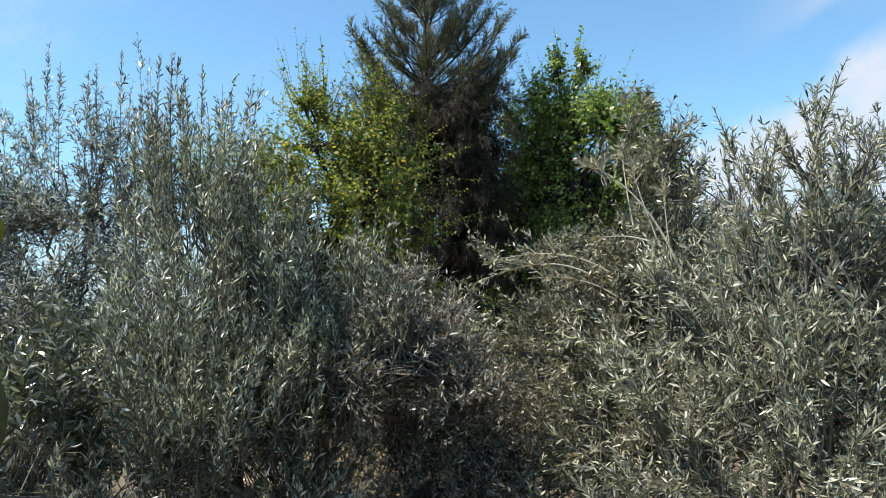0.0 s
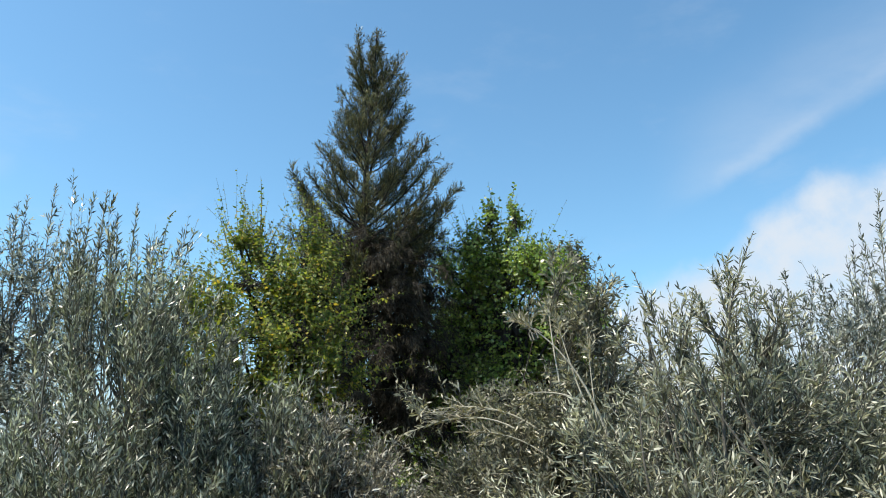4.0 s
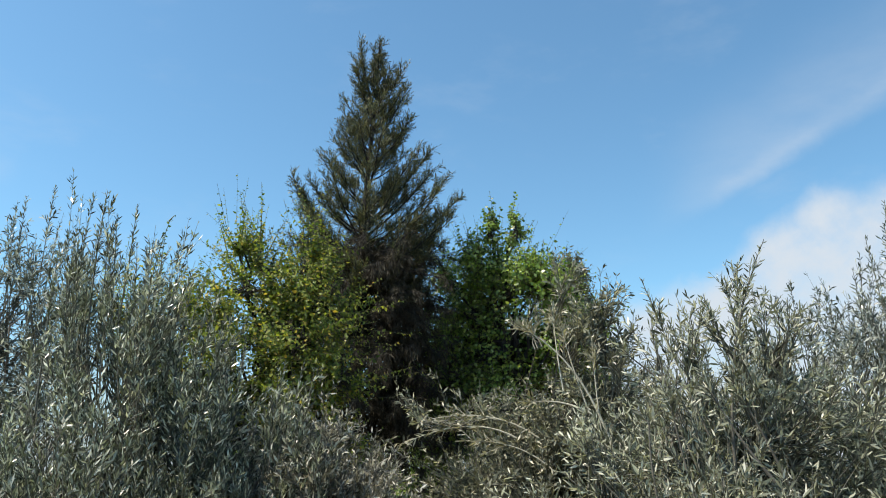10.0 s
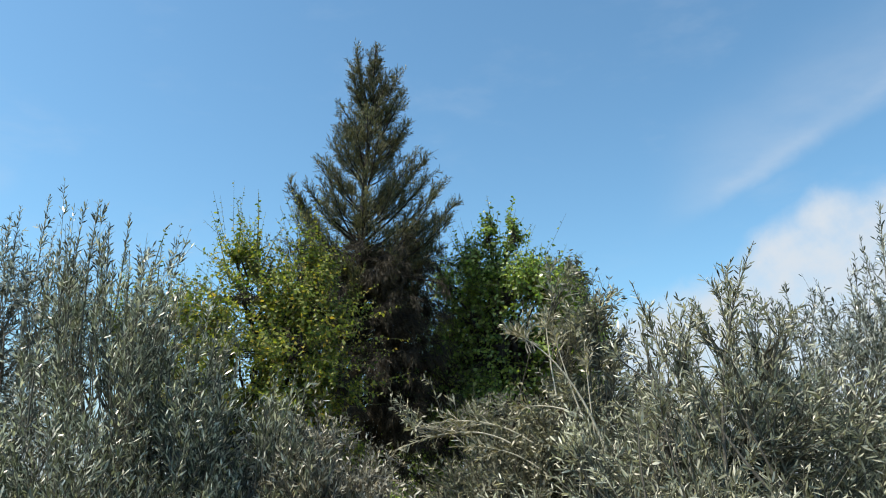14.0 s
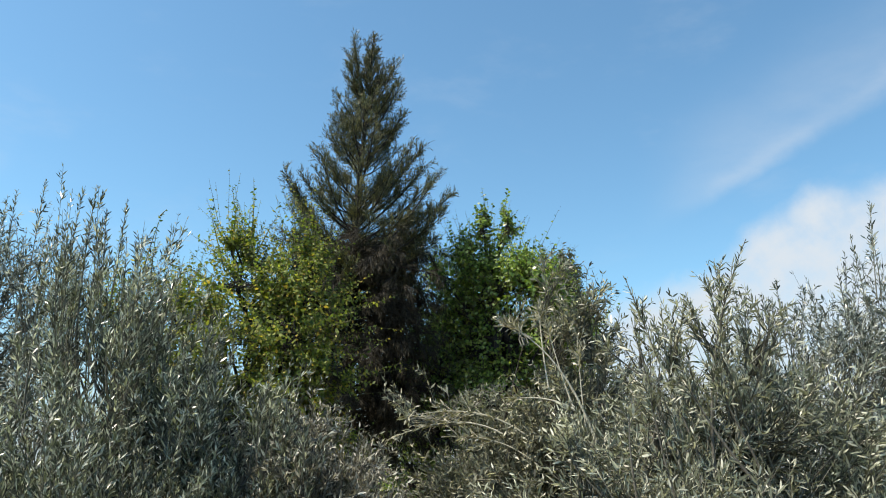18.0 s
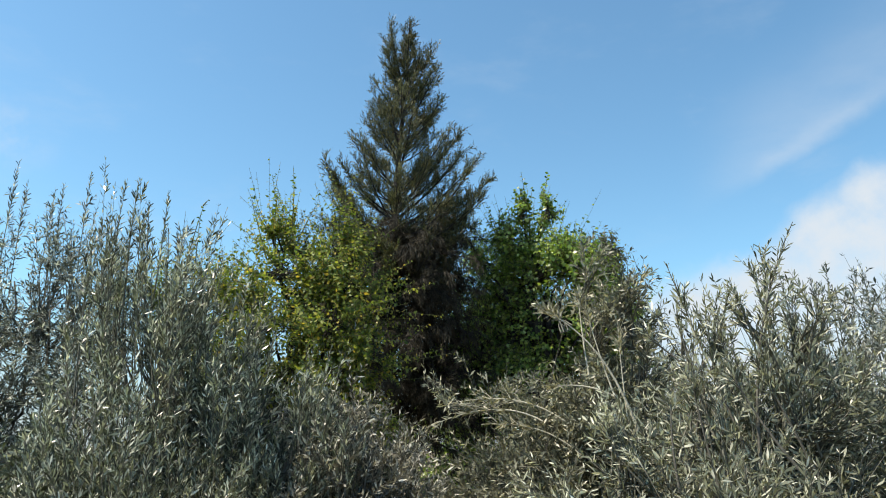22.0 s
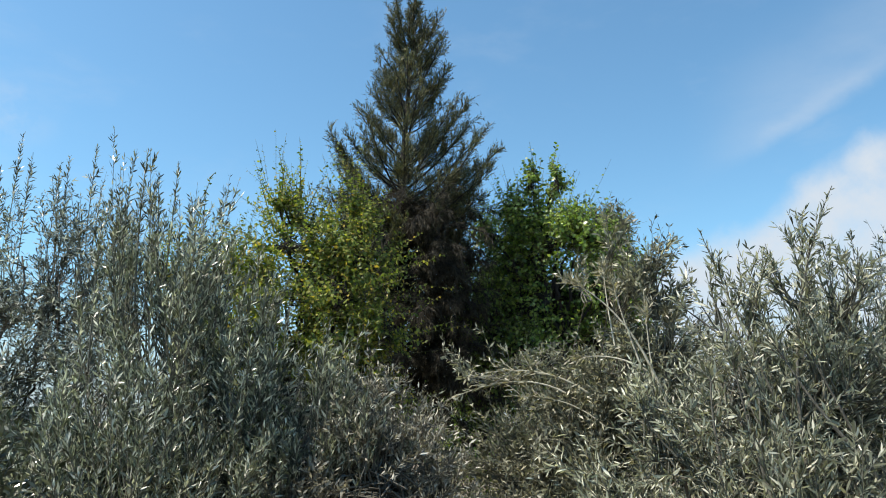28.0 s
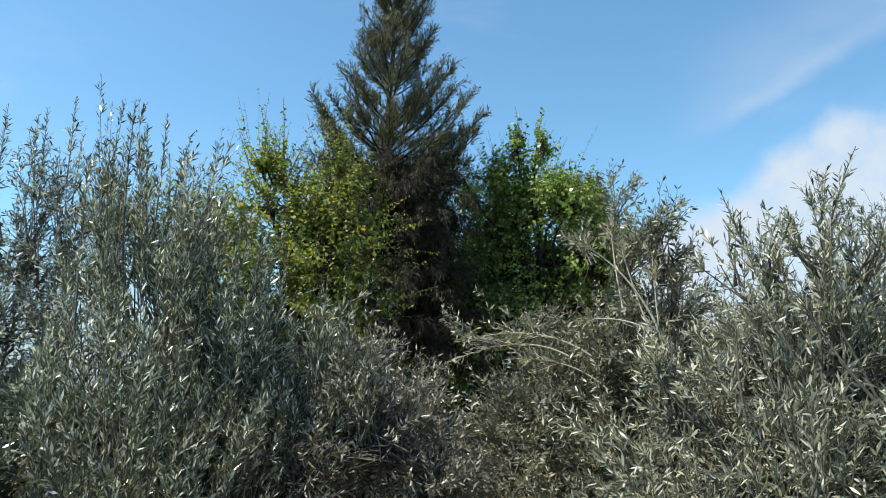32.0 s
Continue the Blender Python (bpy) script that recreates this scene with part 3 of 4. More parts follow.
olive(13, -1.0, 5.35, "low olive bush with thin dull upright shoots", [
    ((-1.35, 4.7, 1.35), (0.35, 0.4, 0.3), 150, 0.25, 0.5, 1.4),
    ((-1.05, 4.7, 1.38), (0.3, 0.4, 0.28), 170, 0.25, 0.5, 1.6),
    ((-0.72, 4.5, 1.08), (0.24, 0.35, 0.22), 130, 0.16, 0.3, 1.0),
    ((-0.95, 4.2, 1.3), (0.45, 0.22, 0.16), 170, 0.16, 0.34, 0.7),
    ((-1.35, 4.1, 1.15), (0.2, 0.2, 0.2), 70, 0.16, 0.3, 0.5),
    ((-0.75, 5.8, 0.65), (0.6, 0.3, 0.5), 260, 0.25, 0.45, 0.8),
    ((-0.55, 5.4, 0.6), (0.4, 0.3, 0.5), 200, 0.25, 0.5, 0.8),
    ((-0.7, 5.8, 0.35), (0.6, 0.3, 0.35), 200, 0.25, 0.5, 0.6),
    ((-1.3, 5.4, 0.75), (0.5, 0.3, 0.6), 280, 0.25, 0.5, 0.6),
    ((-1.15, 5.05, 0.3), (0.5, 0.25, 0.3), 190, 0.2, 0.4, 0.7),
    ((-0.45, 5.1, 0.35), (0.4, 0.25, 0.35), 170, 0.2, 0.4, 0.7),
], leaf=OLIVE_DULL, twig=BROWN_TWIG, stems=2, plain=True, size=(0.034, 0.056), wild=0.32, sprigs=10, gaps=-0.35)

# the arching one
olive(14, 0.35, 5.0, "olive bush with a drooping hump and pale arching shoots", [
    ((-0.02, 4.8, 1.5), (0.28, 0.4, 0.3), 150, 0.2, 0.36, 0.8),
    ((0.25, 4.8, 1.55), (0.4, 0.4, 0.32), 190, 0.2, 0.38, 0.9),
    ((0.62, 4.8, 1.6), (0.28, 0.35, 0.4), 150, 0.25, 0.5, 0.9),
    ((0.1, 4.5, 0.95), (0.4, 0.35, 0.42), 190, 0.2, 0.4, 0.9),
    ((-0.15, 5.0, 1.3), (0.3, 0.3, 0.4), 170, 0.2, 0.38, 0.4),
    ((0.1, 5.5, 1.2), (0.4, 0.25, 0.35), 170, 0.2, 0.38, 0.6),
    ((0.45, 4.5, 1.0), (0.45, 0.35, 0.5), 190, 0.25, 0.5, 1.0),
    ((0.2, 4.45, 0.45), (0.5, 0.4, 0.35), 180, 0.2, 0.4, 0.4),
    ((0.3, 5.4, 0.7), (0.6, 0.4, 0.6), 220, 0.25, 0.5, 0.6),
    ((0.85, 4.9, 1.45), (0.25, 0.35, 0.4), 140, 0.25, 0.5, 0.9),
    ((0.29, 4.35, 2.5), (0.09, 0.12, 0.15), 34, 0.1, 0.22, 0.9),
    ((0.2, 4.35, 2.32), (0.11, 0.14, 0.1), 24, 0.1, 0.2, 0.7),
    ((0.36, 4.4, 2.25), (0.12, 0.15, 0.14), 32, 0.1, 0.22, 0.8),
    ((0.55, 4.35, 2.28), (0.1, 0.15, 0.16), 52, 0.1, 0.22, 0.9),
    ((0.6, 4.35, 1.98), (0.14, 0.2, 0.18), 64, 0.12, 0.28, 0.8),
    ((0.38, 4.5, 1.9), (0.2, 0.2, 0.16), 64, 0.12, 0.28, 0.8),
    ((-0.33, 4.75, 1.88), (0.25, 0.2, 0.06), 120, 0.1, 0.22, 0.3),
], [((0.52, 3.95, 1.72), (0.01, 3.98, 2.37), (-0.25, -0.45), 0.0085, 0.78), ((0.44, 3.95, 1.87), (0.09, 3.98, 1.94), (-0.15, -0.38), 0.007, 0.92), ((0.29, 3.98, 2.0), (0.26, 4.1, 2.5), (0.06, 0.0), 0.005, 0.7), ((0.42, 3.98, 1.88), (0.29, 4.05, 2.38), (0.05, 0.0), 0.0055, 0.75), ((0.48, 4.0, 1.76), (0.46, 4.05, 2.3), (0.04, 0.0), 0.005, 0.65), ((0.35, 4.4, 2.0), (0.3, 4.35, 2.82), (-0.04, 0.0), 0.005), ((0.4, 4.4, 2.0), (0.4, 4.4, 2.58), (0.0, 0.0), 0.005), ((0.52, 4.35, 2.0), (0.52, 4.35, 2.56), (0.04, 0.0), 0.005), ((0.62, 4.4, 1.9), (0.68, 4.4, 2.38), (0.03, 0.0), 0.005), ((0.2, 4.4, 1.76), (-0.5, 4.45, 1.88), (-0.25, -0.45), 0.007, 0.3), ((0.05, 4.4, 1.78), (-0.64, 4.45, 1.74), (-0.25, -0.5), 0.006, 0.35), ((0.25, 4.35, 1.6), (-0.3, 4.35, 1.76), (-0.25, -0.4), 0.005, 0.5)],
    leaf=OLIVE_PALE, twig=TWIG, whip=PALE_TWIG, stems=2, plain=True, bushy=14, loose=0.7, size=(0.034, 0.058), wild=0.38, tip=OLIVE_TIP, gaps=-0.4, full=1.0)

olive(15, 1.1, 3.6, "near olive bush with long leafy shoots against the sky", [
    ((0.75, 3.4, 1.4), (0.32, 0.4, 0.35), 190, 0.25, 0.5, 0.9),
    ((1.15, 3.35, 1.42), (0.36, 0.4, 0.38), 213, 0.25, 0.52, 1.0),
    ((1.6, 3.4, 1.2), (0.4, 0.4, 0.4), 200, 0.25, 0.45, 1.0),
    ((0.45, 3.4, 1.0), (0.35, 0.4, 0.4), 179, 0.25, 0.5, 0.7),
    ((0.85, 3.05, 0.95), (0.4, 0.4, 0.4), 224, 0.25, 0.5, 0.7),
    ((1.4, 3.05, 0.9), (0.45, 0.4, 0.4), 224, 0.25, 0.5, 0.7),
    ((0.5, 3.1, 0.5), (0.45, 0.4, 0.35), 202, 0.25, 0.45, 0.6),
    ((2.0, 3.2, 0.95), (0.4, 0.4, 0.45), 190, 0.25, 0.5, 0.8),
    ((1.3, 3.0, 0.4), (0.6, 0.4, 0.35), 213, 0.25, 0.5, 0.6),
    ((0.95, 3.55, 1.2), (0.5, 0.35, 0.4), 213, 0.25, 0.5, 0.9),
    ((0.72, 3.35, 1.74), (0.2, 0.25, 0.22), 90, 0.16, 0.34, 0.9),
    ((1.05, 3.4, 1.74), (0.25, 0.3, 0.24), 110, 0.16, 0.36, 0.9),
    ((1.5, 3.5, 1.5), (0.3, 0.3, 0.25), 90, 0.16, 0.34, 1.0),
    ((0.4, 3.35, 1.55), (0.16, 0.25, 0.2), 60, 0.12, 0.24, 0.9),
    ((0.65, 3.3, 2.04), (0.07, 0.1, 0.12), 30, 0.08, 0.2, 1.3),
    ((0.78, 3.3, 2.06), (0.08, 0.1, 0.12), 36, 0.08, 0.22, 1.3),
    ((1.0, 3.3, 2.12), (0.08, 0.1, 0.14), 22, 0.1, 0.22, 1.2),
    ((1.12, 3.3, 2.08), (0.1, 0.12, 0.14), 26, 0.1, 0.22, 1.2),
], [((0.86, 3.1, 1.5), (0.59, 3.25, 2.41), (-0.02, 0.12), 0.006, 0.45), ((0.84, 3.0, 1.45), (1.12, 3.2, 2.57), (0.26, -0.05), 0.008, 0.42), ((1.0, 3.2, 1.7), (0.95, 3.3, 2.44), (-0.1, 0.0), 0.006), ((0.8, 3.15, 1.5), (0.75, 3.3, 2.3), (0.1, 0.0), 0.006), ((0.75, 3.2, 1.6), (0.85, 3.3, 2.3), (0.08, 0.0), 0.006), ((1.1, 3.3, 1.6), (1.27, 3.3, 2.28), (0.1, 0.0), 0.006), ((1.0, 3.3, 1.6), (1.03, 3.25, 2.28), (0.1, 0.0), 0.006), ((0.68, 3.2, 1.92), (0.45, 3.3, 2.14), (-0.05, 0.05), 0.006, 0.7), ((0.88, 2.72, 1.56), (0.7, 2.78, 1.9), (0.1, 0.1), 0.007, 0.9), ((0.5, 2.8, 1.48), (0.5, 2.85, 1.8), (0.12, 0.0), 0.006, 0.9), ((1.15, 3.0, 1.2), (0.85, 3.05, 2.0), (-0.1, 0.1), 0.011, 0.8), ((0.75, 2.9, 1.1), (0.6, 3.0, 1.95), (0.08, 0.0), 0.009, 0.8)],
    leaf=OLIVE_WARM, whip=BROWN_TWIG, size=(0.031, 0.054), width=(0.15, 0.21), stems=3, angle=(18, 55), gaps=-0.12, wild=0.3, bushy=17, loose=0.55, spacing=0.025, full=0.7)

olive(16, 2.5, 5.5, "taller olive behind the near bush, grey-green", [
    ((2.72, 5.3, 2.2), (0.28, 0.4, 0.5), 130, 0.25, 0.55, 1.5),
    ((2.3, 5.2, 2.0), (0.35, 0.4, 0.42), 150, 0.2, 0.42, 1.3),
    ((1.95, 5.2, 1.95), (0.32, 0.4, 0.42), 140, 0.2, 0.42, 1.3),
    ((1.6, 5.2, 1.75), (0.3, 0.4, 0.4), 110, 0.2, 0.4, 1.2),
    ((3.2, 5.3, 2.0), (0.45, 0.4, 0.55), 130, 0.35, 0.75, 1.5),
    ((2.2, 5.2, 1.4), (0.6, 0.4, 0.5), 190, 0.3, 0.55, 1.1),
    ((2.8, 4.9, 1.2), (0.7, 0.4, 0.5), 200, 0.3, 0.65, 0.9),
    ((1.5, 5.3, 1.0), (0.5, 0.4, 0.5), 160, 0.3, 0.65, 0.9),
], whips(pick, ((2.66, 3.4), (2.74, 3.3), (2.58, 3.2), (2.55, 3.1), (2.37, 2.92), (2.25, 2.86), (2.03, 2.89), (1.85, 2.75), (2.85, 3.25), (3.0, 3.2), (1.7, 2.6)), 5.2, 2.4, (0.5, 0.8), 0.004), leaf=OLIVE_SILVER, plain=True, bushy=7, size=(0.038, 0.064), width=(0.14, 0.2), angle=(18, 58), open_out=0.55, wild=0.24, gaps=-0.3)


# ---- broad-leaved trees ----
def broadleaf(seed, name, x, y, label, head, clumps, leaf, size, tall=(), bark=DARK_BARK, wide=0.72, spacing=0.05, r0=0.11, bold=1.0, spray=9, gaps=-0.3, split=1, solid=2.7):
    rng = np.random.default_rng(seed)
    tree = thing(name, x, y, label, "tree")
    stem = bent_path(rng, (x, y, -0.05), head, 9, 0.05)
    trunk(tree, stem, r0, 0.04, bark)
    small = []
    for centre, radius, n, lo, hi, up in clumps:
        k = split if n > 100 and centre[2] > solid else 1
        for i in range(k):
            off = unit(rng.normal(size=3) * np.array([1, 1, 0.8])) * 0.72 * (k > 1)
            f = rng.uniform(0.45, 0.7) if k > 1 else 1.0
            small.append((np.array(centre) + off * np.array(radius), np.array(radius) * f * np.array([1.1, 1.0, 0.8 if k > 1 else 1.0]), max(n // k, 6), lo, hi, up))
    for centre, radius, n, lo, hi, up in small:
        c = np.array(centre, float)
        fork = stem[int(np.clip((c[2] - 0.9) / head[2] * 8, 2, 8))]
        limb = trunk(tree, bent_path(rng, fork, c + np.array([0, 0, radius[2] * 0.5]), 8, 0.1), 0.035, 0.008, bark, "limb", 7, 0.0)
        sh = thin(rng, sprout(rng, c, radius, n, lo, hi, up, 0.8, 0.4, 0.0, 0.2, 0.15, spray=spray), gaps, 1.9)
        n = len(sh[0])
        hub = c + rng.normal(size=(n, 3)) * np.array(radius) * 0.25
        spur = curve_points(local(tree, hub), sh[0] - hub, rng.normal(size=(n, 3)) * 0.04, np.ones(n), 3)
        spur[:, -1] = local(tree, sh[0])
        put("inner_branching", tubes("inner_branching", spur, np.tile(np.linspace(0.011, 0.005, 3) * min(1.0, 2.0 * min(radius)), (n, 1))), bark, limb, kind="stuff")
        put("outer_branching", tubes("outer_branching", curve_points(local(tree, sh[0]), sh[1], sh[2], sh[3], 3), np.tile(np.linspace(0.005, 0.0015, 3), (n, 1))), GREEN_TWIG, limb, kind="stuff")
        at, d, face, s = on_shoots(rng, sh, spacing, 1, 0.05, (45, 95), 0.6)
        d = unit(d - np.array([0, 0, 0.35]))
        ln = rng.uniform(*size, len(at)) * (1.1 - 0.5 * s ** 3)
        put("foliage", leaf_mesh("foliage", local(tree, at), d, face, ln, ln * rng.uniform(wide - 0.12, wide + 0.08, len(at)), rng.normal(size=len(at)) * 0.15 - 0.1, OVATE), leaf, limb, kind="stuff")
    for a, b, bow in tall:
        a, b = np.array(a, float), np.array(b, float)
        length = np.linalg.norm(b - a)
        bw = np.array([bow[0], 0.0, bow[1]])
        sh = (a[None], (b - a)[None] / length - bw[None], bw[None], np.array([length]))
        shoot = put("tall_shoot", tubes("tall_shoot", curve_points(local(tree, sh[0]), sh[1], sh[2], sh[3], 9), np.linspace(0.012, 0.002, 9)[None], 5), GREEN_TWIG, tree)
        at, d, face, s = on_shoots(rng, sh, 0.026, 1, 0.1, (45, 90), 0.6, 0.3)
        d = unit(d - np.array([0, 0, 0.3]))
        ln = rng.uniform(*size, len(at)) * (1.1 - 0.5 * s ** 3) * bold
        put("foliage", leaf_mesh("foliage", local(tree, at), d, face, ln, ln * wide, rng.normal(size=len(at)) * 0.15 - 0.1, OVATE), leaf, shoot, kind="stuff")
    return tree


broadleaf(21, "mulberry_tree", -3.1, 9.2, "yellow-green mulberry tree with thin new shoots, beside the tall casuarina", (-3.0, 9.2, 3.6), [
    ((-3.2, 9.0, 3.7), (0.6, 0.6, 0.55), 260, 0.3, 0.7, 0.6),
    ((-2.35, 8.8, 3.65), (0.3, 0.4, 0.5), 230, 0.3, 0.7, 1.4),
    ((-2.6, 8.9, 3.5), (0.5, 0.55, 0.6), 340, 0.3, 0.7, 0.5),
    ((-2.2, 8.7, 2.75), (0.5, 0.5, 0.6), 400, 0.35, 0.8, 0.7),
    ((-2.85, 8.9, 3.3), (0.3, 0.4, 0.5), 96, 0.3, 0.8, 1.0),
    ((-2.9, 8.8, 2.8), (0.7, 0.6, 0.5), 260, 0.3, 0.6, 0.3),
    ((-3.8, 9.1, 3.4), (0.5, 0.5, 0.5), 190, 0.3, 0.8, 0.8),
    ((-4.4, 9.2, 3.4), (0.45, 0.5, 0.5), 150, 0.4, 0.9, 1.2),
    ((-3.1, 9.1, 4.25), (0.4, 0.4, 0.4), 120, 0.25, 0.7, 1.1),
    ((-3.8, 9.0, 2.5), (0.6, 0.5, 0.55), 220, 0.3, 0.6, 0.3),
    ((-4.3, 9.2, 2.7), (0.5, 0.4, 0.5), 140, 0.3, 0.6, 0.4),
    ((-3.2, 9.2, 2.1), (0.6, 0.4, 0.5), 200, 0.3, 0.6, 0.3),
    ((-2.3, 8.9, 2.1), (0.6, 0.5, 0.45), 300, 0.3, 0.6, 0.2),
], MULBERRY, (0.038, 0.068), [((-3.0, 9.0, 4.2), (-2.75, 9.0, 4.75), (0.1, 0.0)), ((-3.4, 9.0, 4.0), (-3.66, 9.0, 4.8), (0.0, 0.0)), ((-2.6, 8.9, 3.9), (-2.45, 8.9, 4.5), (0.0, 0.0)), ((-3.3, 9.0, 4.2), (-3.3, 9.0, 4.95), (0.1, 0.0)), ((-3.2, 9.0, 4.2), (-3.44, 9.1, 5.2), (0.0, 0.0)), ((-3.1, 9.0, 4.2), (-3.12, 9.0, 5.28), (-0.1, 0.0)), ((-4.2, 8.4, 3.6), (-3.88, 8.1, 4.47), (0.1, 0.0)), ((-3.9, 8.1, 4.44), (-3.83, 8.1, 4.52), (0.1, 0.0)), ((-2.2, 8.7, 3.1), (-1.45, 8.5, 3.28), (0.1, -0.1)), ((-2.2, 8.7, 2.8), (-1.5, 8.5, 2.85), (0.1, -0.1)), ((-4.4, 9.1, 3.7), (-4.4, 9.1, 4.7), (0.05, 0.0))], spacing=0.027, spray=11, gaps=-0.38, wide=0.6, split=4)

broadleaf(22, "poplar_tree", 0.2, 11.6, "bright green poplar with broad leaves, shaded beside the casuarina", (0.11, 11.50, 4.51), [
    ((0.00, 11.30, 4.51), (0.4, 0.5, 0.45), 290, 0.3, 0.75, 1.2),
    ((0.48, 11.30, 4.13), (0.45, 0.5, 0.45), 330, 0.3, 0.65, 0.8),
    ((-0.5, 11.9, 4.05), (0.52, 0.5, 0.56), 340, 0.3, 0.7, 0.7),
    ((0.97, 11.30, 3.48), (0.38, 0.5, 0.5), 300, 0.3, 0.65, 0.8),
    ((0.11, 11.8, 3.5), (0.72, 0.5, 0.52), 359, 0.3, 0.6, 0.3),
    ((-0.86, 12.00, 3.11), (0.55, 0.5, 0.6), 359, 0.3, 0.6, 0.3),
    ((1.0, 11.9, 2.75), (0.52, 0.5, 0.52), 283, 0.3, 0.6, 0.3),
    ((0.11, 11.80, 2.57), (0.8, 0.6, 0.55), 420, 0.3, 0.6, 0.1),
    ((-0.97, 12.20, 2.14), (0.7, 0.6, 0.6), 420, 0.3, 0.6, 0.1),
    ((0.32, 12.10, 1.60), (1.0, 0.6, 0.6), 420, 0.3, 0.6, 0.1),
    ((1.29, 12.00, 1.82), (0.6, 0.6, 0.6), 302, 0.3, 0.6, 0.1),
    ((-1.25, 11.9, 2.9), (0.5, 0.5, 0.6), 260, 0.3, 0.6, 0.3),
    ((-1.0, 12.1, 4.0), (0.4, 0.4, 0.55), 260, 0.25, 0.5, 0.4),
    ((-0.75, 12.0, 4.5), (0.3, 0.4, 0.4), 160, 0.25, 0.5, 0.6),
    ((-0.6, 12.0, 1.2), (0.9, 0.5, 0.7), 300, 0.3, 0.6, 0.2),
    ((0.8, 11.8, 0.9), (0.9, 0.5, 0.6), 260, 0.3, 0.6, 0.2),
    ((-0.5, 12.7, 2.7), (0.9, 0.4, 0.8), 330, 0.3, 0.6, 0.2),
    ((0.6, 12.6, 2.3), (0.9, 0.4, 0.9), 330, 0.3, 0.6, 0.2),
    ((0.65, 12.2, 3.6), (0.45, 0.3, 0.4), 220, 0.25, 0.5, 0.3),
    ((0.2, 12.5, 3.3), (0.8, 0.35, 0.5), 220, 0.3, 0.55, 0.2),
    ((-0.6, 12.5, 3.5), (0.5, 0.35, 0.5), 200, 0.3, 0.55, 0.2),
    ((1.1, 11.8, 4.05), (0.22, 0.3, 0.35), 95, 0.2, 0.4, 0.5),
    ((1.4, 12.0, 3.5), (0.22, 0.3, 0.4), 180, 0.2, 0.4, 0.5),
    ((1.62, 12.1, 2.8), (0.3, 0.35, 0.4), 140, 0.2, 0.45, 0.4),
    ((1.6, 11.9, 4.05), (0.05, 0.08, 0.08), 10, 0.1, 0.2, 0.6),
    ((-0.12, 11.2, 5.15), (0.15, 0.16, 0.42), 84, 0.12, 0.26, 0.7),
    ((0.28, 11.2, 5.1), (0.14, 0.16, 0.42), 84, 0.12, 0.26, 0.7),
    ((-0.4, 11.2, 4.85), (0.2, 0.2, 0.25), 80, 0.15, 0.34, 0.6),
    ((0.62, 11.2, 4.55), (0.22, 0.25, 0.25), 90, 0.15, 0.34, 0.6),
], POPLAR, (0.046, 0.082), [((-0.05, 11.3, 4.72), (-0.12, 11.3, 5.96), (-0.12, 0.0)), ((0.16, 11.3, 4.72), (0.32, 11.3, 5.93), (0.12, 0.0)), ((0.0, 11.3, 4.61), (0.06, 11.3, 5.7), (0.1, 0.0)), ((-0.2, 11.3, 4.5), (-0.46, 11.3, 5.35), (-0.1, 0.0))], bold=1.35, gaps=-0.6, split=3, solid=3.9)

broadleaf(23, "gum_tree", 1.9, 20.0, "dull grey-green gum tree rising behind the poplar", (1.9, 20.0, 6.0), [
    ((1.8, 20.0, 6.7), (0.5, 0.6, 0.6), 190, 0.2, 0.4, 0.5),
    ((2.1, 20.0, 6.2), (0.45, 0.6, 0.6), 190, 0.2, 0.4, 0.2),
    ((2.12, 20.0, 7.0), (0.25, 0.5, 0.35), 110, 0.15, 0.3, 0.4),
    ((2.3, 20.0, 6.1), (0.2, 0.4, 0.5), 90, 0.2, 0.35, 0.2),
    ((2.45, 20.0, 5.2), (0.3, 0.5, 0.5), 150, 0.2, 0.4, 0.2),
    ((1.3, 20.0, 6.2), (0.5, 0.6, 0.7), 190, 0.2, 0.4, 0.3),
    ((2.0, 20.0, 5.2), (0.6, 0.6, 0.7), 140, 0.3, 0.6, 0.0),
    ((1.3, 20.0, 4.8), (0.7, 0.6, 0.8), 140, 0.3, 0.6, 0.0),
    ((2.0, 20.0, 3.8), (0.8, 0.6, 0.8), 140, 0.3, 0.6, 0.0),
], GUM, (0.1, 0.16), wide=0.34, spacing=0.029, r0=0.18)


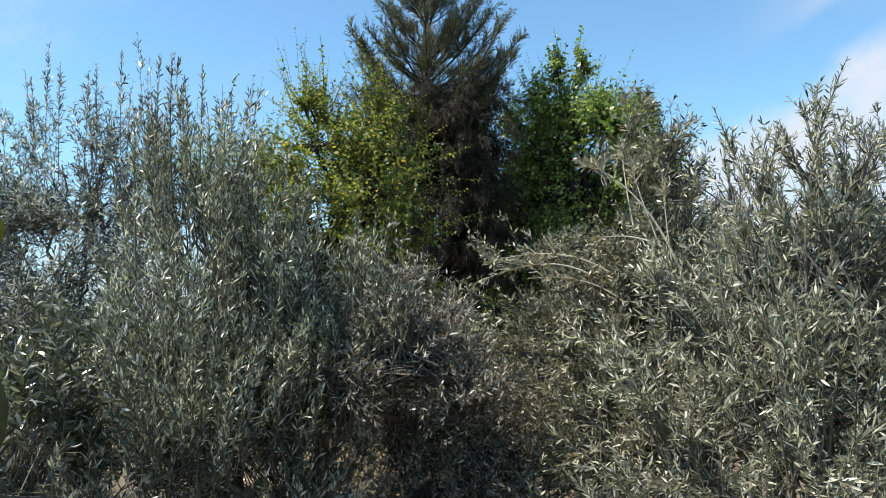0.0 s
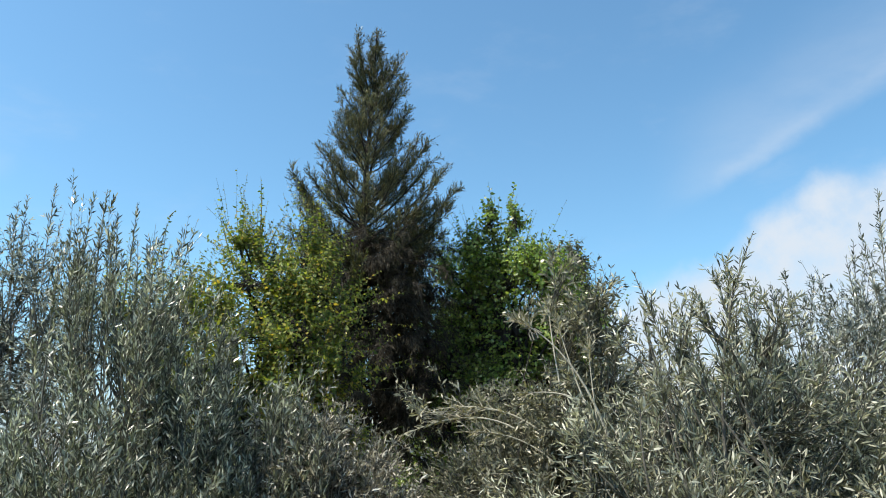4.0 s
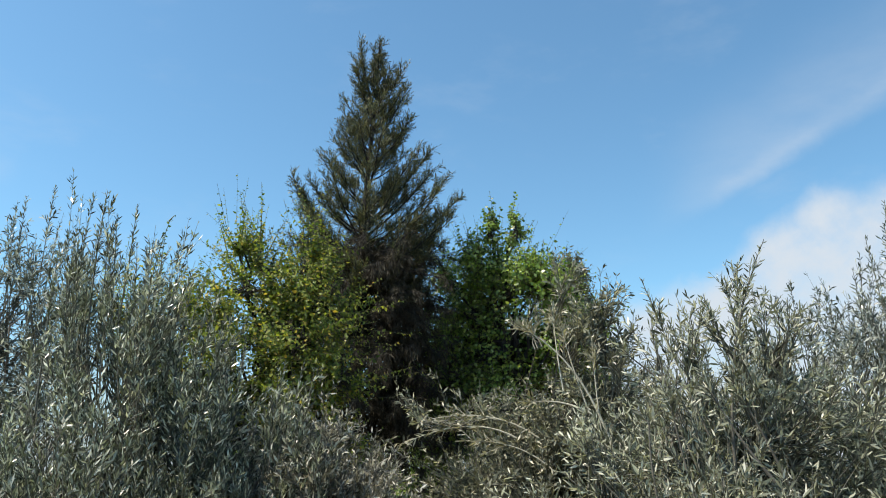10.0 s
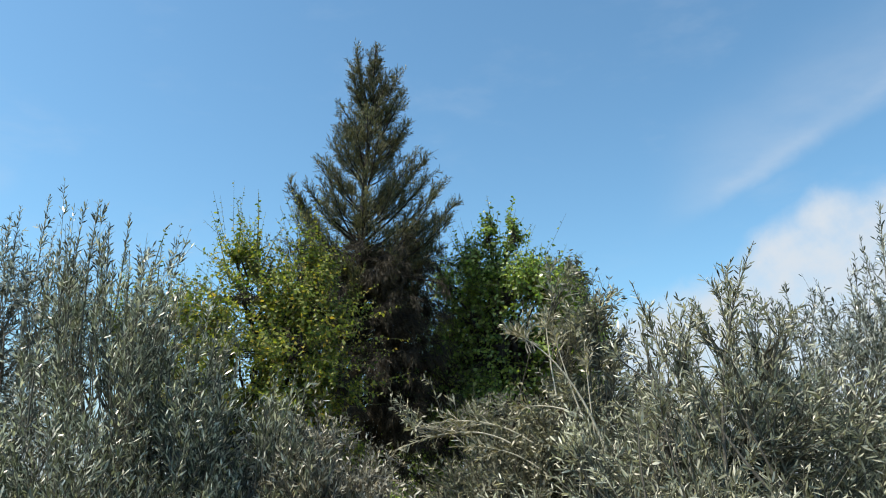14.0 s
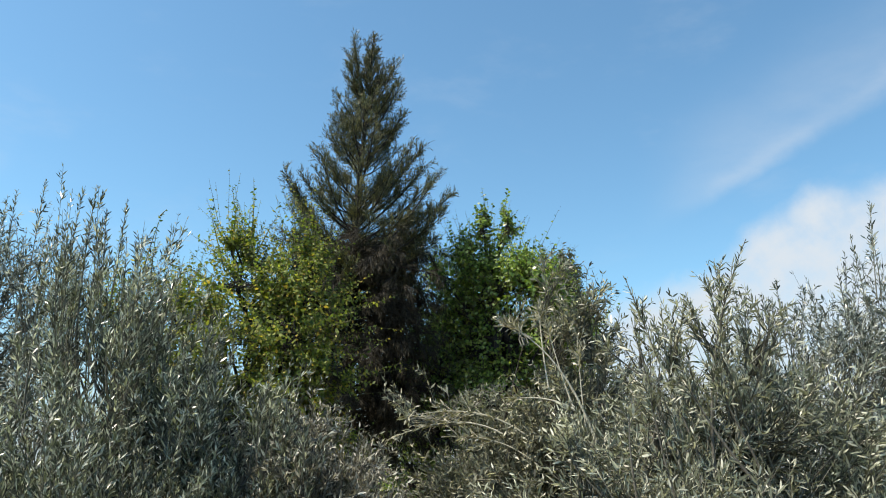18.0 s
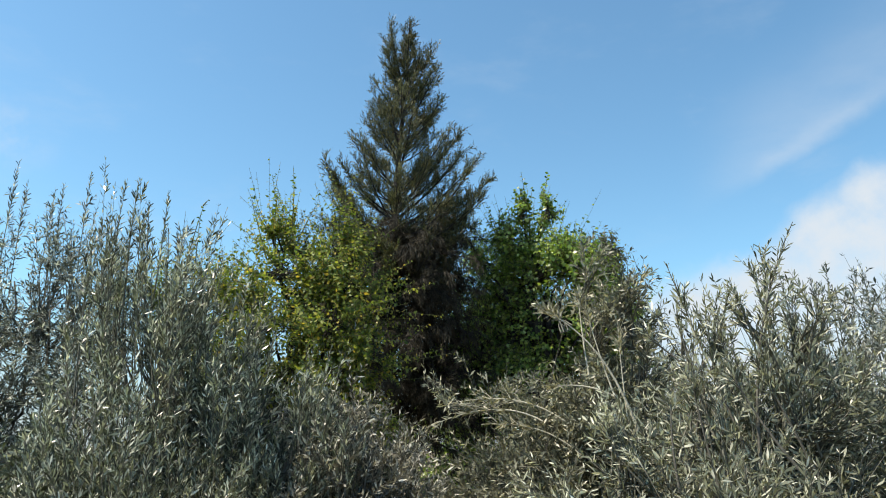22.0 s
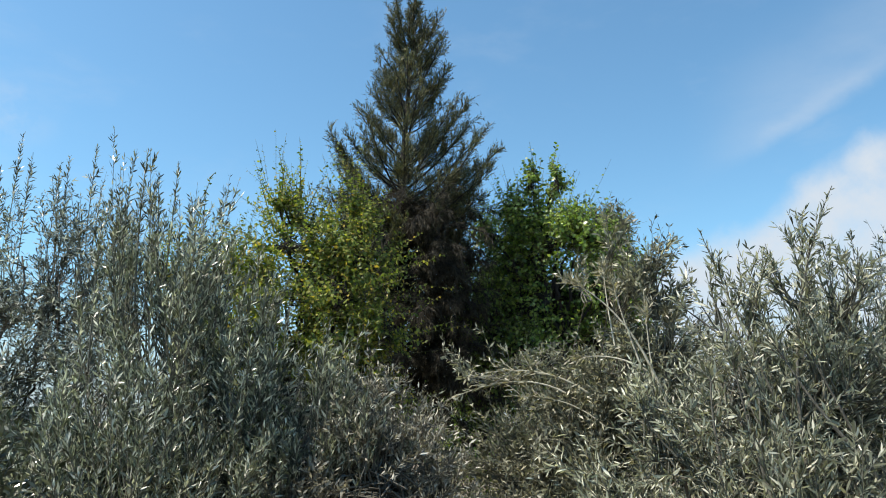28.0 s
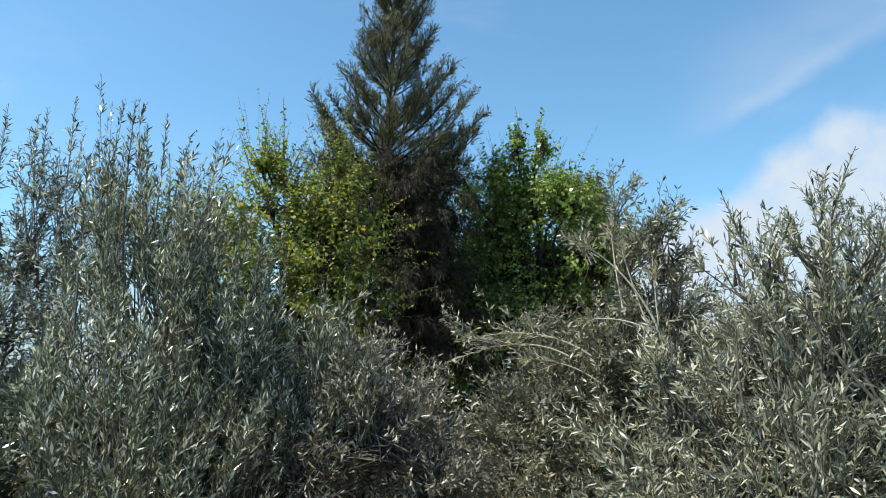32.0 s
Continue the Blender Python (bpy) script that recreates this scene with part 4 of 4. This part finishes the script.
# low dark shrubs under the tall trees
for seed, sx, sy, cl in (
    (24, -1.0, 13.6, [((-1.3, 13.7, 2.2), (0.8, 0.5, 0.7), 280, 0.25, 0.5, 0.4), ((-1.3, 13.6, 1.1), (0.8, 0.5, 0.75), 330, 0.25, 0.5, 0.4), ((-0.4, 13.5, 1.0), (0.7, 0.5, 0.75), 280, 0.25, 0.5, 0.4)]),
    (25, 0.9, 13.4, [((0.5, 13.4, 1.1), (0.8, 0.5, 0.75), 260, 0.25, 0.5, 0.4), ((1.4, 13.4, 0.9), (0.7, 0.5, 0.7), 180, 0.25, 0.5, 0.4)]),
    (27, -2.7, 10.3, [((-3.2, 10.3, 1.7), (0.7, 0.4, 0.6), 240, 0.25, 0.5, 0.5), ((-2.4, 10.3, 1.6), (0.6, 0.4, 0.6), 220, 0.25, 0.5, 0.5), ((-3.9, 10.4, 1.6), (0.5, 0.4, 0.6), 180, 0.25, 0.5, 0.5), ((-2.9, 10.2, 0.8), (0.9, 0.4, 0.6), 220, 0.25, 0.5, 0.5)]),
    (26, -3.6, 12.6, [((-3.9, 12.6, 0.8), (0.8, 0.5, 0.6), 190, 0.25, 0.5, 0.4), ((-3.1, 12.6, 0.7), (0.6, 0.5, 0.5), 150, 0.25, 0.5, 0.4)]),
):
    tagged(broadleaf(seed, "shrub", sx, sy, "low dark green shrub in the shade under the trees", (sx, sy, 1.0), cl, POPLAR, (0.04, 0.075), r0=0.04, gaps=-1.0), category="shrub", group="shrubs under the trees")


# ---- casuarina ----
def casuarina(seed, x, y, height):
    """A pointed crown of steep boughs, bare near the trunk, with feathery tufts of needles on their outer halves."""
    rng = np.random.default_rng(seed)
    tree = thing("casuarina_tree", x, y, "tall pointed casuarina with drooping dark olive needles", "tree")
    zs = np.linspace(-0.1, height, 16)
    xs = np.interp(zs, [0, 2.4, 3.1, 4.1, 5.0, 5.9, 6.6, 7.4, height], [-2.02, -2.08, -2.14, -2.14, -2.1, -2.08, -2.04, -1.97, -1.93])
    stem = np.stack([xs, np.full(16, y), zs], 1)
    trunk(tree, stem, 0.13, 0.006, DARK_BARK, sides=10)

    def on_stem(z):
        return np.array([np.interp(z, stem[:, 2], stem[:, k]) for k in range(3)])

    def reach(z, az):
        toward_poplar = np.interp(z, [2, 3.5, 4.8, 5.3, 5.75, 5.95, 6.5, 6.75, 7.1, 7.7, 8.0, 8.2, 8.7], [1.0, 1.15, 1.3, 1.5, 1.6, 1.3, 1.1, 0.82, 0.74, 0.62, 0.48, 0.26, 0.03])
        toward_mulberry = np.interp(z, [2, 3.5, 4.6, 5.3, 5.7, 6.1, 6.4, 7.3, 8.0, 8.45, 8.7], [1.0, 1.1, 1.25, 1.25, 1.12, 0.95, 0.86, 0.66, 0.46, 0.2, 0.03])
        c = 0.5 + 0.5 * math.cos(az)
        return toward_poplar * c + toward_mulberry * (1 - c)

    def tufts(limb, at, way, bow, length, dry):
        """Needles on twigs: each twig is one plume that narrows to its tip."""
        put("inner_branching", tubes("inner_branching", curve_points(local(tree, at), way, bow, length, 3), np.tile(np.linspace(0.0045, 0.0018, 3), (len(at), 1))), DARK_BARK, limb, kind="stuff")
        p, d, face, q = on_shoots(rng, (at, way, bow, length), 0.03 if dry else 0.024, 1, 0.18, (12, 46), 0.8, 0.08)
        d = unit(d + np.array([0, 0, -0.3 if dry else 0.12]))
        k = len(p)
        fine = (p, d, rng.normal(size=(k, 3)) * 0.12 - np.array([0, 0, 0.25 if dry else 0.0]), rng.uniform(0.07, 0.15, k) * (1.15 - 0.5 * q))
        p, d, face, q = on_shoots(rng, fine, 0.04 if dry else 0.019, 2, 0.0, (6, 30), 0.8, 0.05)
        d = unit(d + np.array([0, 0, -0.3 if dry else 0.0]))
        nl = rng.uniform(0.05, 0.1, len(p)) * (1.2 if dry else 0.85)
        put("needle_foliage", blade_mesh("needle_foliage", local(tree, p), d, face, nl, np.full(len(p), 0.0075)), NEEDLE_DRY_SHADED if dry else NEEDLE, limb, kind="stuff")

    def bough(root, way, bow, ln, dry, dense, bare):
        thick = 0.004 + 0.011 * ln
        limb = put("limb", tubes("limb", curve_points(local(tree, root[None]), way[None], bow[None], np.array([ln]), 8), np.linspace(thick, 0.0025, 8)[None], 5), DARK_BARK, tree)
        m = max(int((3 + 13 * ln) * dense), 3)
        s = bare + (0.97 - bare) * (np.arange(m) + rng.random(m)) / m
        at = root + (way * s[:, None] + bow * (s * s)[:, None]) * ln
        tan = unit(way + 2 * bow * s[:, None])
        td = unit(tan * 0.95 + unit(rng.normal(size=(m, 3))) * (0.95 if dry else 0.75) + np.array([0, 0, -0.1 if dry else 0.45]))
        tl = rng.uniform(0.14, 0.32, m) * (1.2 - 0.6 * s) * (1.0 if dry else min(1.0, 0.5 + 0.5 * ln))
        tb = rng.normal(size=(m, 3)) * 0.08 + np.array([0, 0, -0.35 if dry else 0.1])
        tufts(limb, at, td, tb, tl, dry)

    n = 195
    for i in range(n):
        tip = 4.3 + (height - 4.65) * ((i + rng.random() * 0.7) / n) ** 1.15
        az = i * 2.4 + rng.normal() * 0.25
        if math.sin(az) < -0.6 and i % 2:
            continue
        out = reach(tip, az) * (rng.uniform(0.4, 0.98) if i % 3 else rng.uniform(0.9, 1.04)) - (0.1 if tip > 6.8 else 0.04)
        out = max(out, 0.05)
        rise = np.interp(tip, [4.3, 5.6, 6.6, 8.5], [0.55, 0.75, 1.0, 1.7]) + rng.normal() * 0.12
        root = on_stem(tip - out * rise)
        end = on_stem(tip) * np.array([1, 1, 0]) + np.array([out * math.cos(az), out * math.sin(az), tip])
        ln = np.linalg.norm(end - root)
        bow = np.array([0, 0, 0.3]) + rng.normal(size=3) * 0.06
        bough(root, (end - root) / ln - bow, bow, ln, False, 1.0, np.interp(tip, [4.3, 6.5, 8.5], [0.4, 0.3, 0.15]))
    # fine tufts close to the top of the trunk
    for i in range(20):
        z = 6.9 + (height - 7.1) * i / 20
        az = i * 2.4
        bough(on_stem(z), unit(np.array([math.cos(az), math.sin(az), 2.4])), np.array([0, 0, 0.1]), 0.14 + 0.1 * rng.random(), False, 0.8, 0.1)
    # drooping lower boughs, their dry needles coloured dark for the shade
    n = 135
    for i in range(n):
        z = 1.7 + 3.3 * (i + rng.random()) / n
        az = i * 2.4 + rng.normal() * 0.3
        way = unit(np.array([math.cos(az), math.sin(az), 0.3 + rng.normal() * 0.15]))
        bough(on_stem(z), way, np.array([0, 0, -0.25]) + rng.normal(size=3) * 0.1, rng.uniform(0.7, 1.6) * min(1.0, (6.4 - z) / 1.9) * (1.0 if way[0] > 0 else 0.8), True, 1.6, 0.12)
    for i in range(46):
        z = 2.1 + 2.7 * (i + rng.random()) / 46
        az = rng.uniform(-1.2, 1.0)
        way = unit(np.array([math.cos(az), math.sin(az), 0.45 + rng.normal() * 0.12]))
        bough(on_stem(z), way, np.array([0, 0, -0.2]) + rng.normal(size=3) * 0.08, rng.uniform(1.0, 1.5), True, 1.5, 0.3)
    # single boughs that stand out of the outline: tip x, z, root z
    for tx, tz, rz in ((-3.29, 6.2, 4.4), (-3.2, 5.9, 4.6), (-2.25, 8.5, 7.3), (-2.3, 8.15, 7.0), (-1.05, 6.5, 5.3), (-0.57, 5.7, 4.5), (-0.86, 5.93, 4.9), (-0.66, 5.4, 4.3), (-1.41, 7.65, 6.6), (-1.52, 7.97, 7.1), (-1.38, 7.05, 6.2)):
        root, end = on_stem(rz), np.array([tx, y - 0.15, tz])
        ln = np.linalg.norm(end - root)
        bow = np.array([0.0, 0.0, 0.22])
        bough(root, (end - root) / ln - bow, bow, ln, False, 1.1, 0.5)
    return tree


casuarina(31, -2.1, 11.0, 8.7)


# ---- dry weeds and litter on the ground ----
def weeds():
    rng = np.random.default_rng(51)
    n = 2600
    root = np.stack([rng.uniform(-6.5, 5.5, n), rng.uniform(0.6, 13, n), np.full(n, -0.02)], 1)
    root = root[(root[:, 1] < 2.6) | (root[:, 1] > 7.0)]
    n = len(root)
    k = 7
    at = np.repeat(root, k, 0) + rng.normal(size=(n * k, 3)) * np.array([0.05, 0.05, 0.0])
    way = unit(np.array([0, 0, 1.0]) + rng.normal(size=(n * k, 3)) * 0.45)
    way[:, 2] = np.abs(way[:, 2])
    face = unit(rng.normal(size=(n * k, 3)))
    ln = rng.uniform(0.06, 0.22, n * k)
    tagged(put("dry_grass", blade_mesh("dry_grass", at, way, face, ln, np.full(n * k, 0.007)), WEED), "thin dry grass and weeds on the orchard soil", "grass", kind="stuff")
    m = 5000
    at = np.stack([rng.uniform(-4.5, 3.2, m), rng.uniform(2.6, 6.4, m), np.full(m, 0.045)], 1)
    way = unit(np.stack([rng.normal(size=m), rng.normal(size=m), rng.normal(size=m) * 0.12], 1))
    ln = rng.uniform(0.035, 0.06, m)
    up = unit(np.array([0, 0, 1.0]) + rng.normal(size=(m, 3)) * 0.2)
    tagged(put("leaf_litter", leaf_mesh("leaf_litter", at, way, up, ln, ln * 0.22, rng.normal(size=m) * 0.1), OLIVE_DULL), "fallen dry olive leaves under the bushes", "leaves", kind="stuff")


weeds()


# ---- prickly pear ----
def cactus_material(name, dark, light):
    m = rough_material(name, dark, light, 9.0, 0.7, 0.08)
    m.node_tree.nodes["Principled BSDF"].inputs["Specular IOR Level"].default_value = 0.15
    return m


CACTUS = cactus_material("cactus_skin", (0.035, 0.045, 0.018), (0.085, 0.09, 0.035))
# same skin as the other pads, with sunlight put into a yellower, lighter colour
SUNLIT_CACTUS = cactus_material("sunlit_cactus_skin", (0.12, 0.125, 0.012), (0.22, 0.2, 0.022))
SPINE = rough_material("cactus_spine", (0.16, 0.13, 0.07), (0.28, 0.24, 0.15), 30.0, 0.6, 0.1)


def prickly_pear(x, y):
    rng = np.random.default_rng(41)
    plant = thing("prickly_pear", x, y, "prickly pear cactus with thick oval green pads", "cactus")

    def pad(centre, w, h, thick, turn, lean, tilt, skin=CACTUS):
        bm = bmesh.new()
        bmesh.ops.create_uvsphere(bm, u_segments=28, v_segments=20, radius=1.0)
        for v in bm.verts:
            k = 1.0 + 0.14 * v.co.z - 0.1 * (v.co.z < -0.4) * (-v.co.z - 0.4)
            edge = (1 - min(1.0, v.co.x ** 2 + v.co.z ** 2)) ** 0.35
            wob = 1 + 0.03 * noise.noise((v.co.x * 2 + centre[0] * 9, v.co.z * 2, centre[2] * 5))
            v.co = Vector((v.co.x * w * k * wob, math.copysign(thick * (0.35 + 0.65 * edge), v.co.y) * min(1.0, abs(v.co.y) * 3), v.co.z * h * wob))
        m = pose(centre[0] - x, centre[1] - y, centre[2], tilt, lean, turn)
        bm.transform(m)
        ob = part("pad", bm, skin, plant, "yellow-green pad with sunlight put into its colour" if skin is SUNLIT_CACTUS else "")
        q = []
        for i in range(-3, 4):
            for j in range(-4, 5):
                px, pz = (i + 0.5 * (j % 2)) * 0.032, j * 0.034
                if (px / w) ** 2 + (pz / h) ** 2 < 0.86:
                    for sgn in (-1, 1):
                        for k in range(2):
                            q.append((px, sgn * thick * 0.9, pz, rng.normal() * 0.5, sgn * 1.0, rng.normal() * 0.5))
        q = np.array(q)
        r3 = np.array(m.to_3x3())
        at = q[:, :3] @ r3.T + np.array(m.translation)
        d = unit(q[:, 3:] @ r3.T)
        path = curve_points(at, d, d * 0, np.full(len(q), 0.016), 3)
        put("spine_cover", tubes("spine_cover", path, np.tile([0.0012, 0.0008, 0.0002], (len(q), 1))), SPINE, ob, kind="stuff")

    pad((-1.55, 1.5, 1.63), 0.13, 0.25, 0.02, 45, 2, 0)
    pad((-1.645, 1.66, 1.825), 0.12, 0.11, 0.014, 40, 8, -10, SUNLIT_CACTUS)
    pad((-1.6, 1.57, 1.3), 0.15, 0.22, 0.02, 35, 14, 0)
    pad((-1.714, 1.64, 0.98), 0.15, 0.23, 0.026, 15, -4, 0)
    pad((-1.694, 1.62, 0.58), 0.16, 0.24, 0.034, 30, 4, 0)
    pad((-1.714, 1.62, 0.17), 0.16, 0.24, 0.042, 10, 0, 0)
    pad((-1.954, 1.72, 1.22), 0.13, 0.2, 0.018, 50, -24, 0)
    return plant


prickly_pear(-1.7, 1.62)
